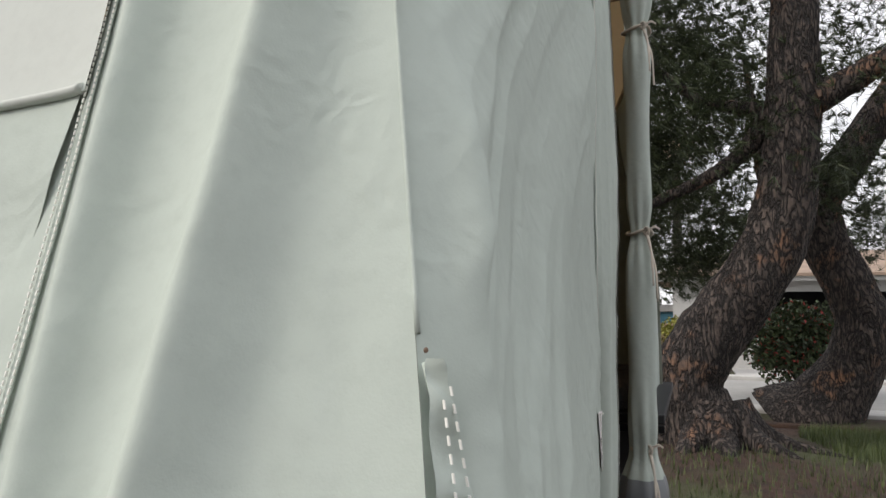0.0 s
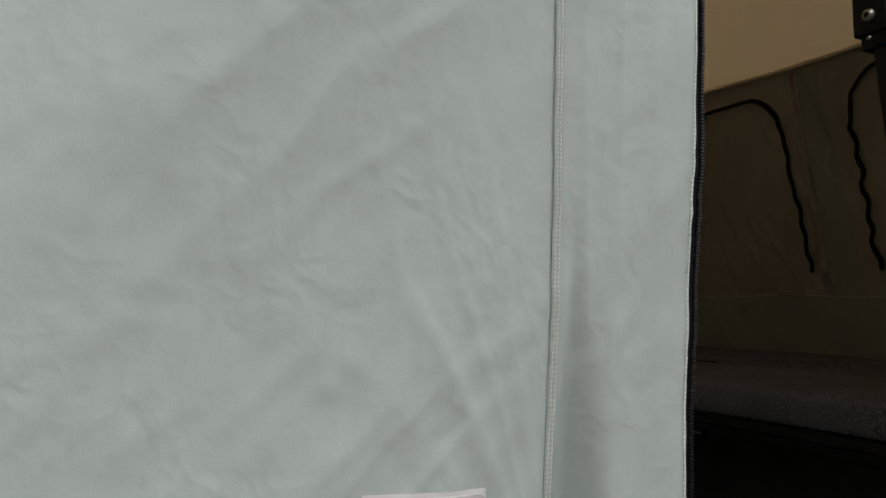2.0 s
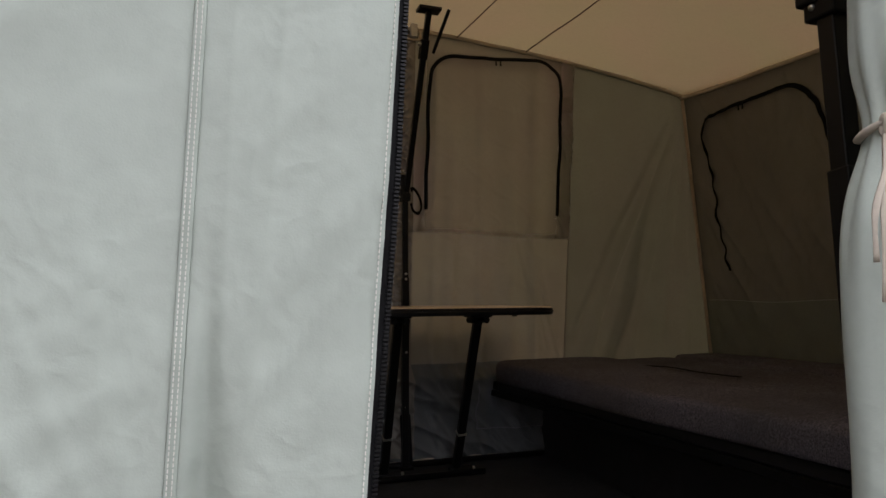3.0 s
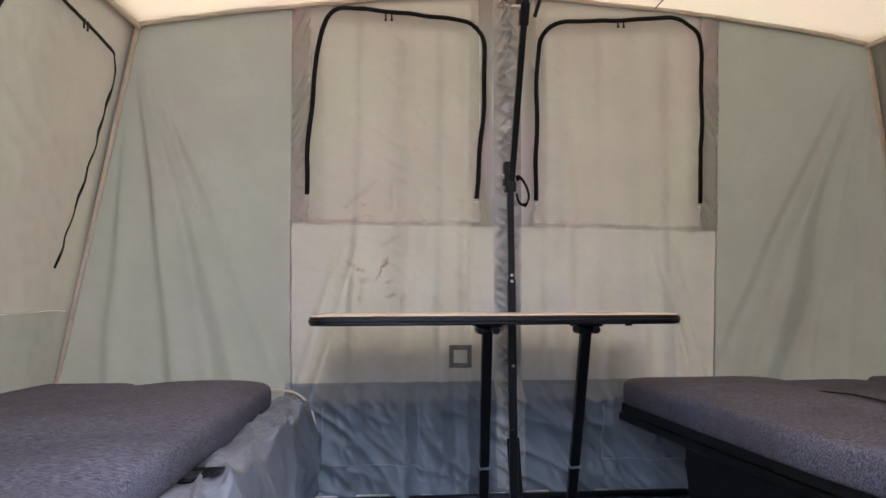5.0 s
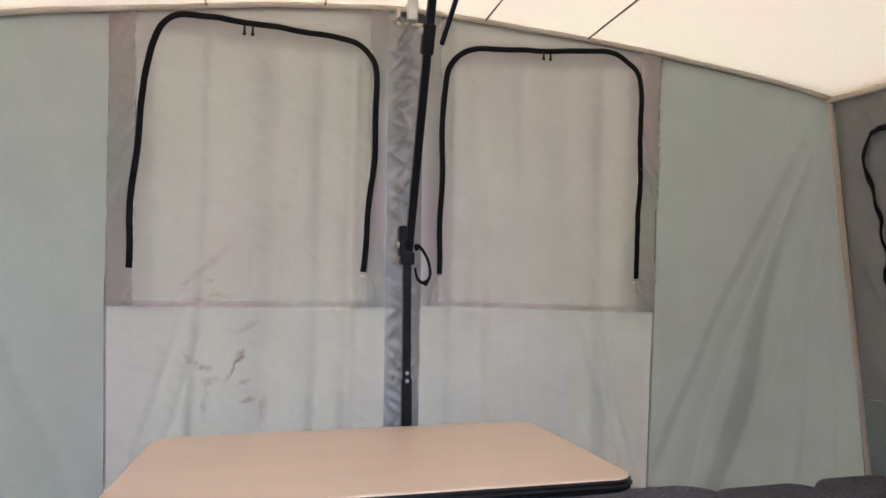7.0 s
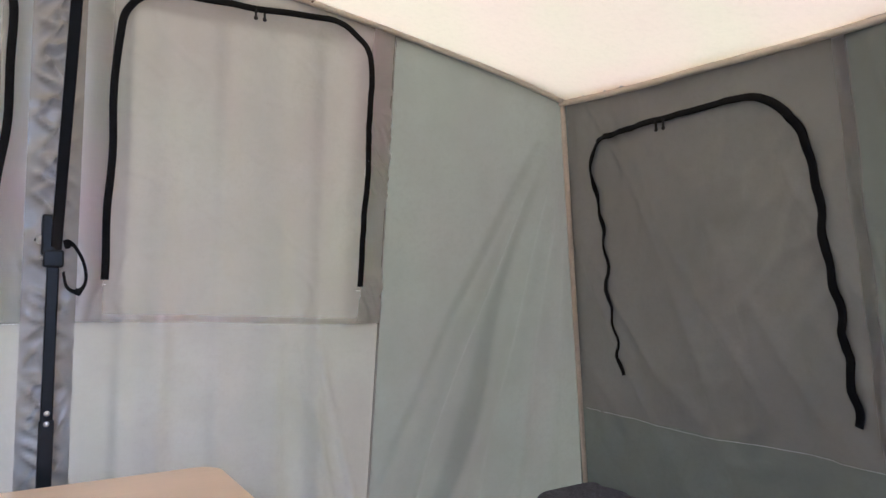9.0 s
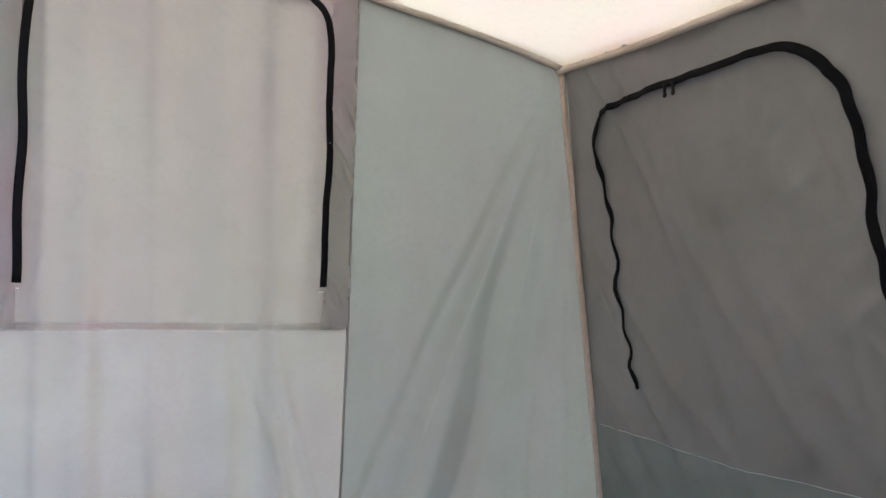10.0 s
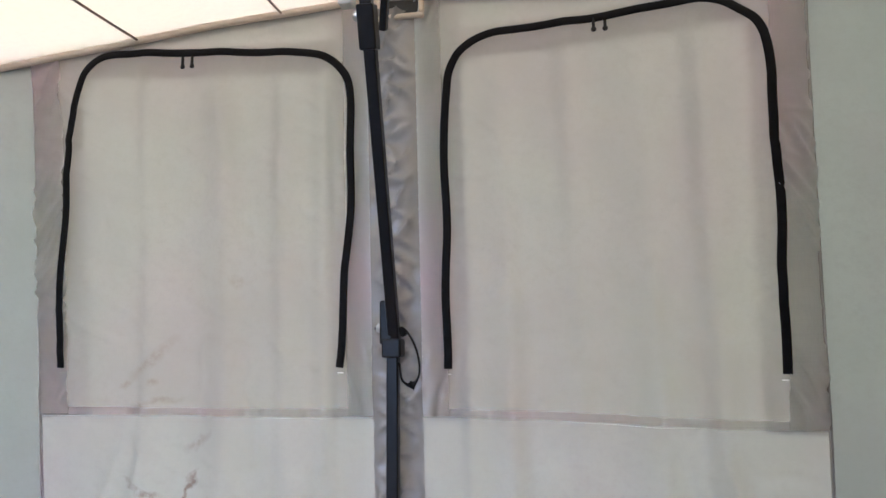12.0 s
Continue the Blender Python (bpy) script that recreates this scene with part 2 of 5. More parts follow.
def mesh_ob(name, verts, faces, material, parent=None, label="", smooth=True):
    me = bpy.data.meshes.new(name)
    me.from_pydata([tuple(v) for v in verts], [], faces)
    if material:
        me.materials.append(material)
    me.update()
    if smooth:
        me.polygons.foreach_set("use_smooth", [True] * len(me.polygons))
    ob = new(name, me)
    if parent:
        ob.parent = parent
    if label:
        tagged(ob, label)
    return ob


def part(name, bm, material, parent, label="", smooth=False):
    me = bpy.data.meshes.new(name)
    bm.to_mesh(me)
    bm.free()
    me.materials.append(material)
    if smooth:
        me.polygons.foreach_set("use_smooth", [True] * len(me.polygons))
    ob = new(name, me)
    ob.parent = parent
    if label:
        tagged(ob, label)
    return ob


def thing(name, label, category, group="", kind="", at=(0, 0, 0)):
    ob = new(name)
    ob.empty_display_size = 0.1
    ob.location = at
    return tagged(ob, label, category, group, kind)


def grid(name, fn, nu, nv, material, parent=None, label=""):
    """A smooth sheet: fn(u, v) gives arrays x, y, z for u, v in 0..1."""
    u, v = np.meshgrid(np.linspace(0, 1, nu), np.linspace(0, 1, nv))
    x, y, z = fn(u, v)
    pts = np.stack([x.ravel(), y.ravel(), z.ravel()], 1)
    faces = [(j * nu + i, j * nu + i + 1, (j + 1) * nu + i + 1, (j + 1) * nu + i) for j in range(nv - 1) for i in range(nu - 1)]
    return mesh_ob(name, pts.tolist(), faces, material, parent, label)


def slab(x0, x1, y0, y1, z0, z1, bevel=0.004, seg=2):
    bm = bmesh.new()
    bmesh.ops.create_cube(bm, size=1, matrix=Matrix.Translation(((x0 + x1) / 2, (y0 + y1) / 2, (z0 + z1) / 2)) @ Matrix.Diagonal((x1 - x0, y1 - y0, z1 - z0, 1)))
    if bevel:
        bmesh.ops.bevel(bm, geom=bm.edges[:], offset=bevel, segments=seg, affect="EDGES", profile=0.5)
    return bm


def bar(a, b, w, d=None, bevel=0.003, up=(0, 1, 0)):
    """A square tube from a to b."""
    a, b = Vector(a), Vector(b)
    d = d or w
    zv = (b - a).normalized()
    xv = Vector(up).cross(zv).normalized()
    yv = zv.cross(xv)
    m = Matrix((xv, yv, zv)).transposed().to_4x4()
    bm = slab(-w / 2, w / 2, -d / 2, d / 2, 0, (b - a).length, bevel)
    bmesh.ops.transform(bm, matrix=Matrix.Translation(a) @ m, verts=bm.verts)
    return bm


def rod(a, b, r, seg=12, r2=None):
    a, b = Vector(a), Vector(b)
    bm = bmesh.new()
    bmesh.ops.create_cone(bm, cap_ends=True, segments=seg, radius1=r, radius2=r if r2 is None else r2, depth=(b - a).length)
    rot = (b - a).to_track_quat("Z", "Y").to_matrix().to_4x4()
    bmesh.ops.transform(bm, matrix=Matrix.Translation((a + b) / 2) @ rot, verts=bm.verts)
    return bm


def bolt(at, axis, r, h=0.006):
    """A domed bolt head."""
    bm = bmesh.new()
    bmesh.ops.create_uvsphere(bm, u_segments=12, v_segments=8, radius=r)
    bmesh.ops.transform(bm, matrix=Matrix.Translation(at) @ Vector(axis).to_track_quat("Z", "Y").to_matrix().to_4x4() @ Matrix.Diagonal((1, 1, h / r, 1)), verts=bm.verts)
    return bm


def tube_verts(pts, radii, seg=10, flat=1.0, normal=None):
    """Verts and faces of a tube along pts; flat squeezes it along normal to a ribbon."""
    pts = [Vector(p) for p in pts]
    n = len(pts)
    if not hasattr(radii, "__len__"):
        radii = [radii] * n
    verts, faces = [], []
    side = Vector(normal) if normal else None
    prev = None
    for i, p in enumerate(pts):
        tan = (pts[min(i + 1, n - 1)] - pts[max(i - 1, 0)]).normalized()
        if side is not None:
            b = side - tan * side.dot(tan)
            b.normalize()
        else:
            ref = prev if prev is not None else (Vector((0, 0, 1)) if abs(tan.z) < 0.9 else Vector((1, 0, 0)))
            b = ref - tan * ref.dot(tan)
            b.normalize()
            prev = b
        a = tan.cross(b)
        for k in range(seg):
            q = 2 * math.pi * k / seg
            verts.append(p + a * (math.cos(q) * radii[i]) + b * (math.sin(q) * radii[i] * flat))
    for i in range(n - 1):
        for k in range(seg):
            k2 = (k + 1) % seg
            faces.append((i * seg + k, i * seg + k2, (i + 1) * seg + k2, (i + 1) * seg + k))
    faces.append(tuple(range(seg - 1, -1, -1)))
    faces.append(tuple((n - 1) * seg + k for k in range(seg)))
    return verts, faces


def tube(name, pts, radii, material, parent, label="", seg=10, flat=1.0, normal=None):
    v, f = tube_verts(pts, radii, seg, flat, normal)
    return mesh_ob(name, v, f, material, parent, label)


def smooth_line(ctrl, n):
    """A rounded line through control points."""
    P = np.array(ctrl, float)
    P = np.vstack([2 * P[0] - P[1], P, 2 * P[-1] - P[-2]])
    out = []
    m = len(P) - 3
    for k in range(n):
        t = k / (n - 1) * m
        i = min(int(t), m - 1)
        q = t - i
        a, b, c, d = P[i:i + 4]
        out.append(0.5 * (2 * b + (c - a) * q + (2 * a - 5 * b + 4 * c - d) * q * q + (3 * b - a - 3 * c + d) * q ** 3))
    return out


def stitches(name, pts, normal, parent, pitch=0.006, length=0.0038, width=0.0013, off=0.0, label=""):
    """A row of thread stitches along a line, joined into one mesh."""
    P = np.array([tuple(p) for p in pts], float)
    seg = np.linalg.norm(np.diff(P, axis=0), axis=1)
    s = np.concatenate([[0], np.cumsum(seg)])
    total = s[-1]
    nrm = np.array(normal, float)
    nrm /= np.linalg.norm(nrm)
    verts, faces = [], []
    k = 0.0
    while k + length < total:
        a = np.array([np.interp(k, s, P[:, i]) for i in range(3)])
        b = np.array([np.interp(k + length, s, P[:, i]) for i in range(3)])
        t = (b - a) / np.linalg.norm(b - a)
        side = np.cross(t, nrm)
        a, b = a + side * off, b + side * off
        i = len(verts)
        lift = nrm * 0.0012
        for q in (a, b):
            verts += [q - side * width / 2, q + side * width / 2, q + side * width / 3 + lift, q - side * width / 3 + lift]
        faces += [(i, i + 1, i + 5, i + 4), (i + 1, i + 2, i + 6, i + 5), (i + 2, i + 3, i + 7, i + 6), (i + 3, i, i + 4, i + 7), (i, i + 3, i + 2, i + 1), (i + 4, i + 5, i + 6, i + 7)]
        k += pitch
    ob = mesh_ob(name, verts, faces, THREAD, parent, label, smooth=False)
    return tagged(ob, kind="stuff")


LATTICE = np.random.RandomState(5).rand(64, 64) * 2 * np.pi


def vnoise(x, y, seed=0):
    """Smooth gradient noise for arrays, about -0.7 to 0.7."""
    x, y = np.asarray(x, float) + 17.3 * seed, np.asarray(y, float) + 5.9 * seed
    i, j = np.floor(x).astype(int), np.floor(y).astype(int)
    fx, fy = x - i, y - j
    sx, sy = fx * fx * fx * (fx * (fx * 6 - 15) + 10), fy * fy * fy * (fy * (fy * 6 - 15) + 10)

    def g(a, b):
        q = LATTICE[(i + a) % 64, (j + b) % 64]
        return np.cos(q) * (fx - a) + np.sin(q) * (fy - b)
    top = g(0, 0) * (1 - sx) + g(1, 0) * sx
    bot = g(0, 1) * (1 - sx) + g(1, 1) * sx
    return (top * (1 - sy) + bot * sy) * 1.4


def crease(x, y, seed=0):
    """Sharp-backed ridges between soft hollows, 0 to 1."""
    return (1 - np.minimum(1, np.abs(vnoise(x, y, seed)) * 1.7)) ** 2


def fbm(x, y, seed=0.0, octaves=3):
    """Soft noise in octaves, for arrays."""
    out, amp, f = 0, 1.0, 0.32
    for o in range(octaves):
        out = out + 1.6 * amp * vnoise(x * f, y * f, seed + o)
        amp, f = amp * 0.5, f * 2.03
    return out


def step(a, b, x):
    q = np.clip((x - a) / (b - a), 0, 1)
    return q * q * (3 - 2 * q)

# ---- shape of the tent ----
# x runs along the gable walls, y from the door (0) to the back, ground at z = 0, trailer floor at z = 0.66
Z_FLOOR, Z_PANEL, Z_SKIRT = 0.66, 1.738, 1.10
PX = 0.862                                    # outer edge of the door-sized panels


def xc(z):
    return 1.653 - 0.272 * (z - 1.5)


def ztop(x):
    return 2.70 - 0.151 * np.abs(x) ** 1.77


def back_y(x, z):
    s = np.clip((z - 0.9) / 1.5, 0, 2)
    return 2.53 - s * (0.1 + 0.265 * np.minimum(np.abs(x) / xc(z), 1.05) ** 2.2)


# long folds that fan down from the upper corners: angle, half width, depth
FAN = {1: ((0.185, 0.045, 0.055), (0.285, 0.035, 0.035), (0.09, 0.045, 0.034), (0.37, 0.026, 0.020), (-0.04, 0.05, 0.030), (-0.15, 0.045, 0.020)),
       -1: ((0.06, 0.045, 0.050), (0.225, 0.040, 0.045), (0.34, 0.026, 0.022), (-0.12, 0.045, 0.026), (0.15, 0.03, 0.015))}
# hanging folds of the door-sized panels: place, half width, depth
HANG = ((-0.61, 0.034, 0.027), (-0.415, 0.052, 0.042), (-0.27, 0.04, 0.034), (-0.17, 0.029, 0.027), (0.17, 0.029, 0.021), (0.255, 0.046, 0.042), (0.40, 0.034, 0.021), (0.555, 0.052, 0.035), (0.68, 0.04, 0.038))


def ridge(q, w, lean=0.45):
    """A soft fold with one steeper flank."""
    return np.exp(-(q / np.where(q > 0, w, w * lean)) ** 2)


def zpanel(x):
    """Height of the seam under the windows."""
    return Z_PANEL + 0.006 * step(-0.3, -0.86, x) - 0.020 * step(0.1, 0.86, x)


def back_fold(x, z):
    """How far the back wall billows into the room: hanging folds, fanning ones on the side fields."""
    ax = np.abs(x)
    inner = step(0.07, 0.16, ax) * step(0.90, 0.84, ax)
    d = 0.010 * vnoise(x * 5, z * 0.7, 33)
    wave = 0.012 * vnoise(z * 1.7, x * 2, 37)
    for k, (c, w, deep) in enumerate(HANG):
        grow = 0.55 + 0.45 * vnoise(z * 1.3, k * 3.1, 38) + 0.35 * step(1.9, 1.3, z)
        d = d + deep * grow * ridge((x - c - wave - 0.05 * (c - 0.05) * (1.7 - z)) * (-1 if k % 2 else 1), w, 0.6)
    d = d + 0.0016 * vnoise(x * 22, z * 18, 35) + 0.004 * crease(x * 6 + z * 5, z * 7, 34) ** 4
    d = d * inner * step(2.66, 2.45, z)
    # folds gathering to the foot of the panel's outer edge
    c = ax - 0.86 + 0.30 * (z - 1.05)
    d = d + (0.012 * ridge(c, 0.018) + 0.009 * ridge(c + 0.065, 0.016)) * step(1.85, 1.45, z) * inner
    out = step(0.85, 0.95, ax) * step(0.0, 0.10, xc(z) - ax)
    r = np.hypot(1.40 - ax, 2.46 - z)
    phi = np.arctan2(1.40 - ax, np.maximum(2.46 - z, 0.01))
    for s_, folds in FAN.items():
        side = 0.012 * vnoise(ax * 4, z * 0.8, 20 + s_) + 0.0014 * vnoise(ax * 22, z * 18, 24)
        for k, (a, w, deep) in enumerate(folds):
            q = (phi - a + 0.018 * vnoise(r * 2.2, a * 9, 21 + s_)) * np.maximum(r, 0.15)
            side = side + deep * (0.75 + 0.5 * vnoise(r * 1.9, a * 23, 25)) * ridge(q * s_ * (1 if k % 3 else -1), w * (0.6 + 0.5 * r)) * step(0.05, 0.5, r)
        d = d + side * out * (np.sign(x) == s_)
    return d


def panel_edge(z):
    """Outer edge of the door-sized panels, drawing in towards the roof."""
    return 0.872 - 0.020 * np.maximum(z - 1.72, 0)


def back_point(x, z, lift=0.0):
    return x, back_y(x, z) - back_fold(x, z) - lift, z


def back_sheet(x0, x1, z0, z1=None, lift=0.0, extra=None):
    def fn(u, v):
        x = x0 + (x1 - x0) * u
        top = ztop(x) + 0.015 if z1 is None else z1(x) if callable(z1) else z1
        foot = z0(x) if callable(z0) else z0
        z = foot + (top - foot) * v
        x = x + np.sign(x) * (panel_edge(z) - PX) * step(0.72, PX, np.abs(x))
        x, y, z = back_point(x, z, lift)
        if extra is not None:
            y = y - extra(x, z)
        return x, y, z
    return fn


def back_side(sign):
    def fn(u, v):
        xt = PX + (1.395 - PX) * u
        z = 1.00 + (ztop(xt) + 0.02 - 1.00) * v
        x = sign * (panel_edge(z) + (xc(z) + 0.025 - panel_edge(z)) * u)
        return back_point(x, z)
    return fn


def seam_y(z):
    return 2.375 - 0.207 * (z - 1.5)


def seam_fl(z):
    """The near left corner seam."""
    return -1.67 + 0.38 * (z - 1.45), 0.012 + 0.245 * (z - 1.45)


def side_top(y):
    return 2.432 - 0.05 * np.sin(np.pi * np.clip((y - 0.32) / 1.81, 0, 1))


def side_fold(y, z, seed):
    d = 0.012 * vnoise(y * 4 + 1.2 * z, z * 1.6, 50 + seed) + 0.0035 * crease(y * 6 + z * 5, z * 7, 52 + seed) + 0.0015 * vnoise(y * 20, z * 18, 54)
    d = d + 0.006 * vnoise((y + 0.26 * (z - 1.4)) * 12, z * 1.5, 56) * step(1.75, 1.3, z)
    if seed < 1:
        return d
    # slack folds that lean up to the ridge corner, and short crumples
    d = d + 0.016 * crease((y - 0.35 * z) * 7, (z + 0.35 * y) * 0.9, 58 + seed) ** 1.5 + 0.006 * crease((y + 0.5 * z) * 15, z * 4, 60 + seed) ** 2
    # puckers drawn in by the corner seam
    d = d + 0.007 * vnoise((z - 0.6 * y) * 16, y * 3, 62 + seed) * np.exp(-np.clip(seam_y(z) - y, 0, 3) / 0.10)
    return d


def side_x(y, z, sign):
    return sign * (xc(z) - 0.012 * np.sin(np.pi * np.clip((y - 0.1) / 2.3, 0, 1)) - side_fold(y, z, 1.0 + sign) * step(0.0, 0.10, seam_y(z) - y) * (1 if sign > 0 else 0.12 + 0.88 * step(0.35, 0.8, y)))


def side_pos(sign, y, z):
    x = side_x(y, z, sign)
    if sign < 0:
        # draw the near edge in to the corner seam, with two drape folds running down beside it
        k = step(0.75, 0.0, y)
        sx, sy = seam_fl(z)
        x = x * (1 - k) + k * (x + (sx - side_x(0 * y + 0.03, z, -1)))
        d = y - sy
        wav = 0.003 * vnoise(z * 4, y * 3, 12)
        fold = 0.048 / (1 + ((y - 0.104 - 0.06 * (z - 1.275) + wav) / 0.024) ** 2) + 0.036 / (1 + ((y - 0.186 - 0.21 * (z - 1.269) - wav) / 0.020) ** 2)
        fold = fold + 0.003 * vnoise(d * 14, z * 1.2, 13)
        x = x - fold * step(0.0, 0.06, d) * step(0.60, 0.30, d)
    return x


def side_sheet(sign, ya, yb_, z0, z1=None, lift=0.0):
    """A piece of a sloping side wall between two slanting edges ya(z), yb_(z)."""
    def fn(u, v):
        ymid = ya(1.9) + (yb_(1.9) - ya(1.9)) * u
        top = side_top(ymid) + 0.028 if z1 is None else z1
        z = z0 + (top - z0) * v
        y = ya(z) + (yb_(z) - ya(z)) * u
        return side_pos(sign, y, z) - sign * lift, y, z
    return fn


def front_y(x, z):
    w = step(0.9, 1.68, np.abs(x))
    flat = -0.012 + 0.05 * step(1.7, 2.7, z) + 0.022 * np.exp(-((x + 0.872) / 0.075) ** 2)
    return flat * (1 - w) + w * (0.012 + 0.245 * (z - 1.45))


# creases that fan up from the foot of the door seam: angle, half width, depth
FRONT_FAN = ((0.15, 0.009, 0.0022), (0.27, 0.008, 0.0030), (0.40, 0.012, 0.0026), (0.62, 0.02, 0.0020))


def front_fold(x, z):
    """How far the front wall billows out of the tent."""
    q = x - seam_fl(z)[0]
    a = radians(47)
    c = -x * math.sin(a) + z * math.cos(a)
    l = x * math.cos(a) + z * math.sin(a)
    c = c + 0.012 * vnoise(l * 5, c * 6, 2)
    near = np.exp(-np.clip(q, 0, 3) / 0.30)
    d = (0.030 * vnoise(c * 5.5, l * 0.45, 3) + 0.018 * crease(c * 6.0, l * 0.5, 4) ** 1.5 + 0.004 * crease(c * 13, l * 1.0, 5) ** 2) * near
    # slack creases that fan up and left from the label
    dx, dz = x + 0.862, z - 1.06
    r, phi = np.hypot(dx, dz), np.arctan2(-dx, dz) + 0.07 * vnoise(x * 6, z * 6, 18)
    fan = 0.0030 * vnoise(phi * 6, r * 1.2, 6) + sum(k * ridge(r * (phi - p), w, 0.5) for p, w, k in FRONT_FAN)
    d = d + fan * step(0.04, 0.16, r) * step(0.60, 0.22, r) * (0.55 + 0.45 * vnoise(x * 9, z * 7, 20)) * step(-0.862, -0.90, x)
    d = d + 0.0016 * crease(c * 14, l * 2.5, 8) ** 3 * step(0.05, 0.35, vnoise(x * 3, z * 3, 15)) + 0.0004 * vnoise(x * 60, z * 52, 14) + 0.004 * vnoise(c * 4, l * 1.2, 10)
    # the great slanting folds beside the corner, steep below
    d = d + (0.017 * ridge(c - 2.172, 0.055, 0.45) + 0.013 * ridge(c - 2.07, 0.05, 0.45) + 0.009 * ridge(c - 1.96, 0.05, 0.45) + 0.006 * ridge(c - 1.84, 0.045, 0.5)) * np.exp(-np.clip(q - 0.12, 0, 3) / 0.16)
    d = d + (0.0026 * crease(c * 11, l * 2.3, 16) ** 1.5 + 0.0022 * crease(c * 15 + 0.6 * l, l * 4.1, 17) ** 2) * (0.25 + near)
    d = d * step(0.0, 0.05, q) + 0.008 * np.exp(-((q - 0.035) / 0.02) ** 2) * step(1.75, 1.4, z)
    # the tuck beside the double seam
    p = x - front_seam(z)
    d = d - 0.030 * np.exp(-((p - 0.014 - 0.035 * (1.5 - z)) / (0.007 + 0.012 * step(1.45, 1.1, z))) ** 2) * step(1.50, 1.10, z) + 0.011 * np.exp(-((p - 0.055) / 0.024) ** 2) * step(1.75, 1.2, z)
    d = d + (0.0032 * vnoise(p * 20, z * 0.9, 11) + 0.0022 * crease(p * 17 + 0.5 * z, z * 1.1, 19)) * step(0.0, 0.03, p)
    return d


def door_edge(z):
    return -0.702 + 0.065 * (z - 1.5)


def front_seam(z):
    return -0.854 + 0.040 * (z - 1.5)


def front_left(u, v):
    z0, z1 = 0.95, 1.0
    xs_top = -1.31
    xr = front_seam(1.6)
    xt = xs_top + (xr - xs_top) * u
    z = z0 + (ztop(xt) - z0) * v
    sx, sy = seam_fl(z)
    x = sx + (front_seam(z) - sx) * u
    return x, front_y(x, z) - front_fold(x, z), z


def front_strip(u, v):
    z = 0.70 + (2.69 - 0.70) * v
    x = front_seam(z) - 0.004 + (door_edge(z) - front_seam(z) + 0.004) * u
    return x, front_y(x, z) - front_fold(x, z) + 0.001, z


def front_right(u, v):
    xt = 0.06 + (1.395 - 0.06) * u
    z = 0.95 + (ztop(xt) - 0.95) * v
    x = 0.06 + (xc(z) - 0.06) * u
    y = np.maximum(front_y(x, z), 0.015)
    return x, y - 0.005 * fbm(x * 8, z * 5, 3.0), z


def front_middle(u, v):
    z = 0.70 + (2.70 - 0.70) * v
    x = -0.10 + 0.165 * u
    return x, -0.012 + 0.05 * step(1.7, 2.7, z) + 0.003 * fbm(x * 30, z * 12, 4.0), z


# ---- tent walls and roof ----
wall_back = thing("wall_back", "sage and grey canvas back wall of the tent with two zipped windows", "tent wall", kind="structure")
wall_right = thing("wall_right", "sloping sage canvas side wall of the tent with zipped grey windows", "tent wall", kind="structure")
wall_left = thing("wall_left", "sloping sage canvas side wall of the tent with a mesh window", "tent wall", kind="structure")
wall_front = thing("wall_front", "pale sage canvas front wall of the tent beside the open door", "tent wall", kind="structure")

grid("side_field", back_side(1), 150, 130, SAGE_DIM, wall_back)
grid("side_field", back_side(-1), 150, 130, SAGE_DIM, wall_back)
grid("window_panel", back_sheet(-PX, -0.03, zpanel), 150, 120, GREY_STAINED, wall_back, "grey canvas window panel with muddy scuffs")
grid("window_panel", back_sheet(0.03, PX, zpanel), 150, 120, GREY, wall_back, "grey canvas window panel")
grid("lower_panel", back_sheet(-PX, -0.03, Z_SKIRT, zpanel), 150, 70, PALE_STAINED, wall_back, "pale canvas panel with brown scuff marks")
grid("lower_panel", back_sheet(0.03, PX, Z_SKIRT, zpanel), 150, 70, PALE, wall_back, "pale canvas panel")


def gather(x, z):
    """Crosswise puckers of the middle sleeve."""
    edge = np.cos(x * 25) ** 2
    return 0.004 + (0.034 * crease(z * 15 + x * 9, x * 7, 60) ** 2.5 + 0.028 * crease(z * 13 - x * 14, x * 7, 61) ** 2.5 + 0.008 * vnoise(z * 30, x * 22, 62)) * edge


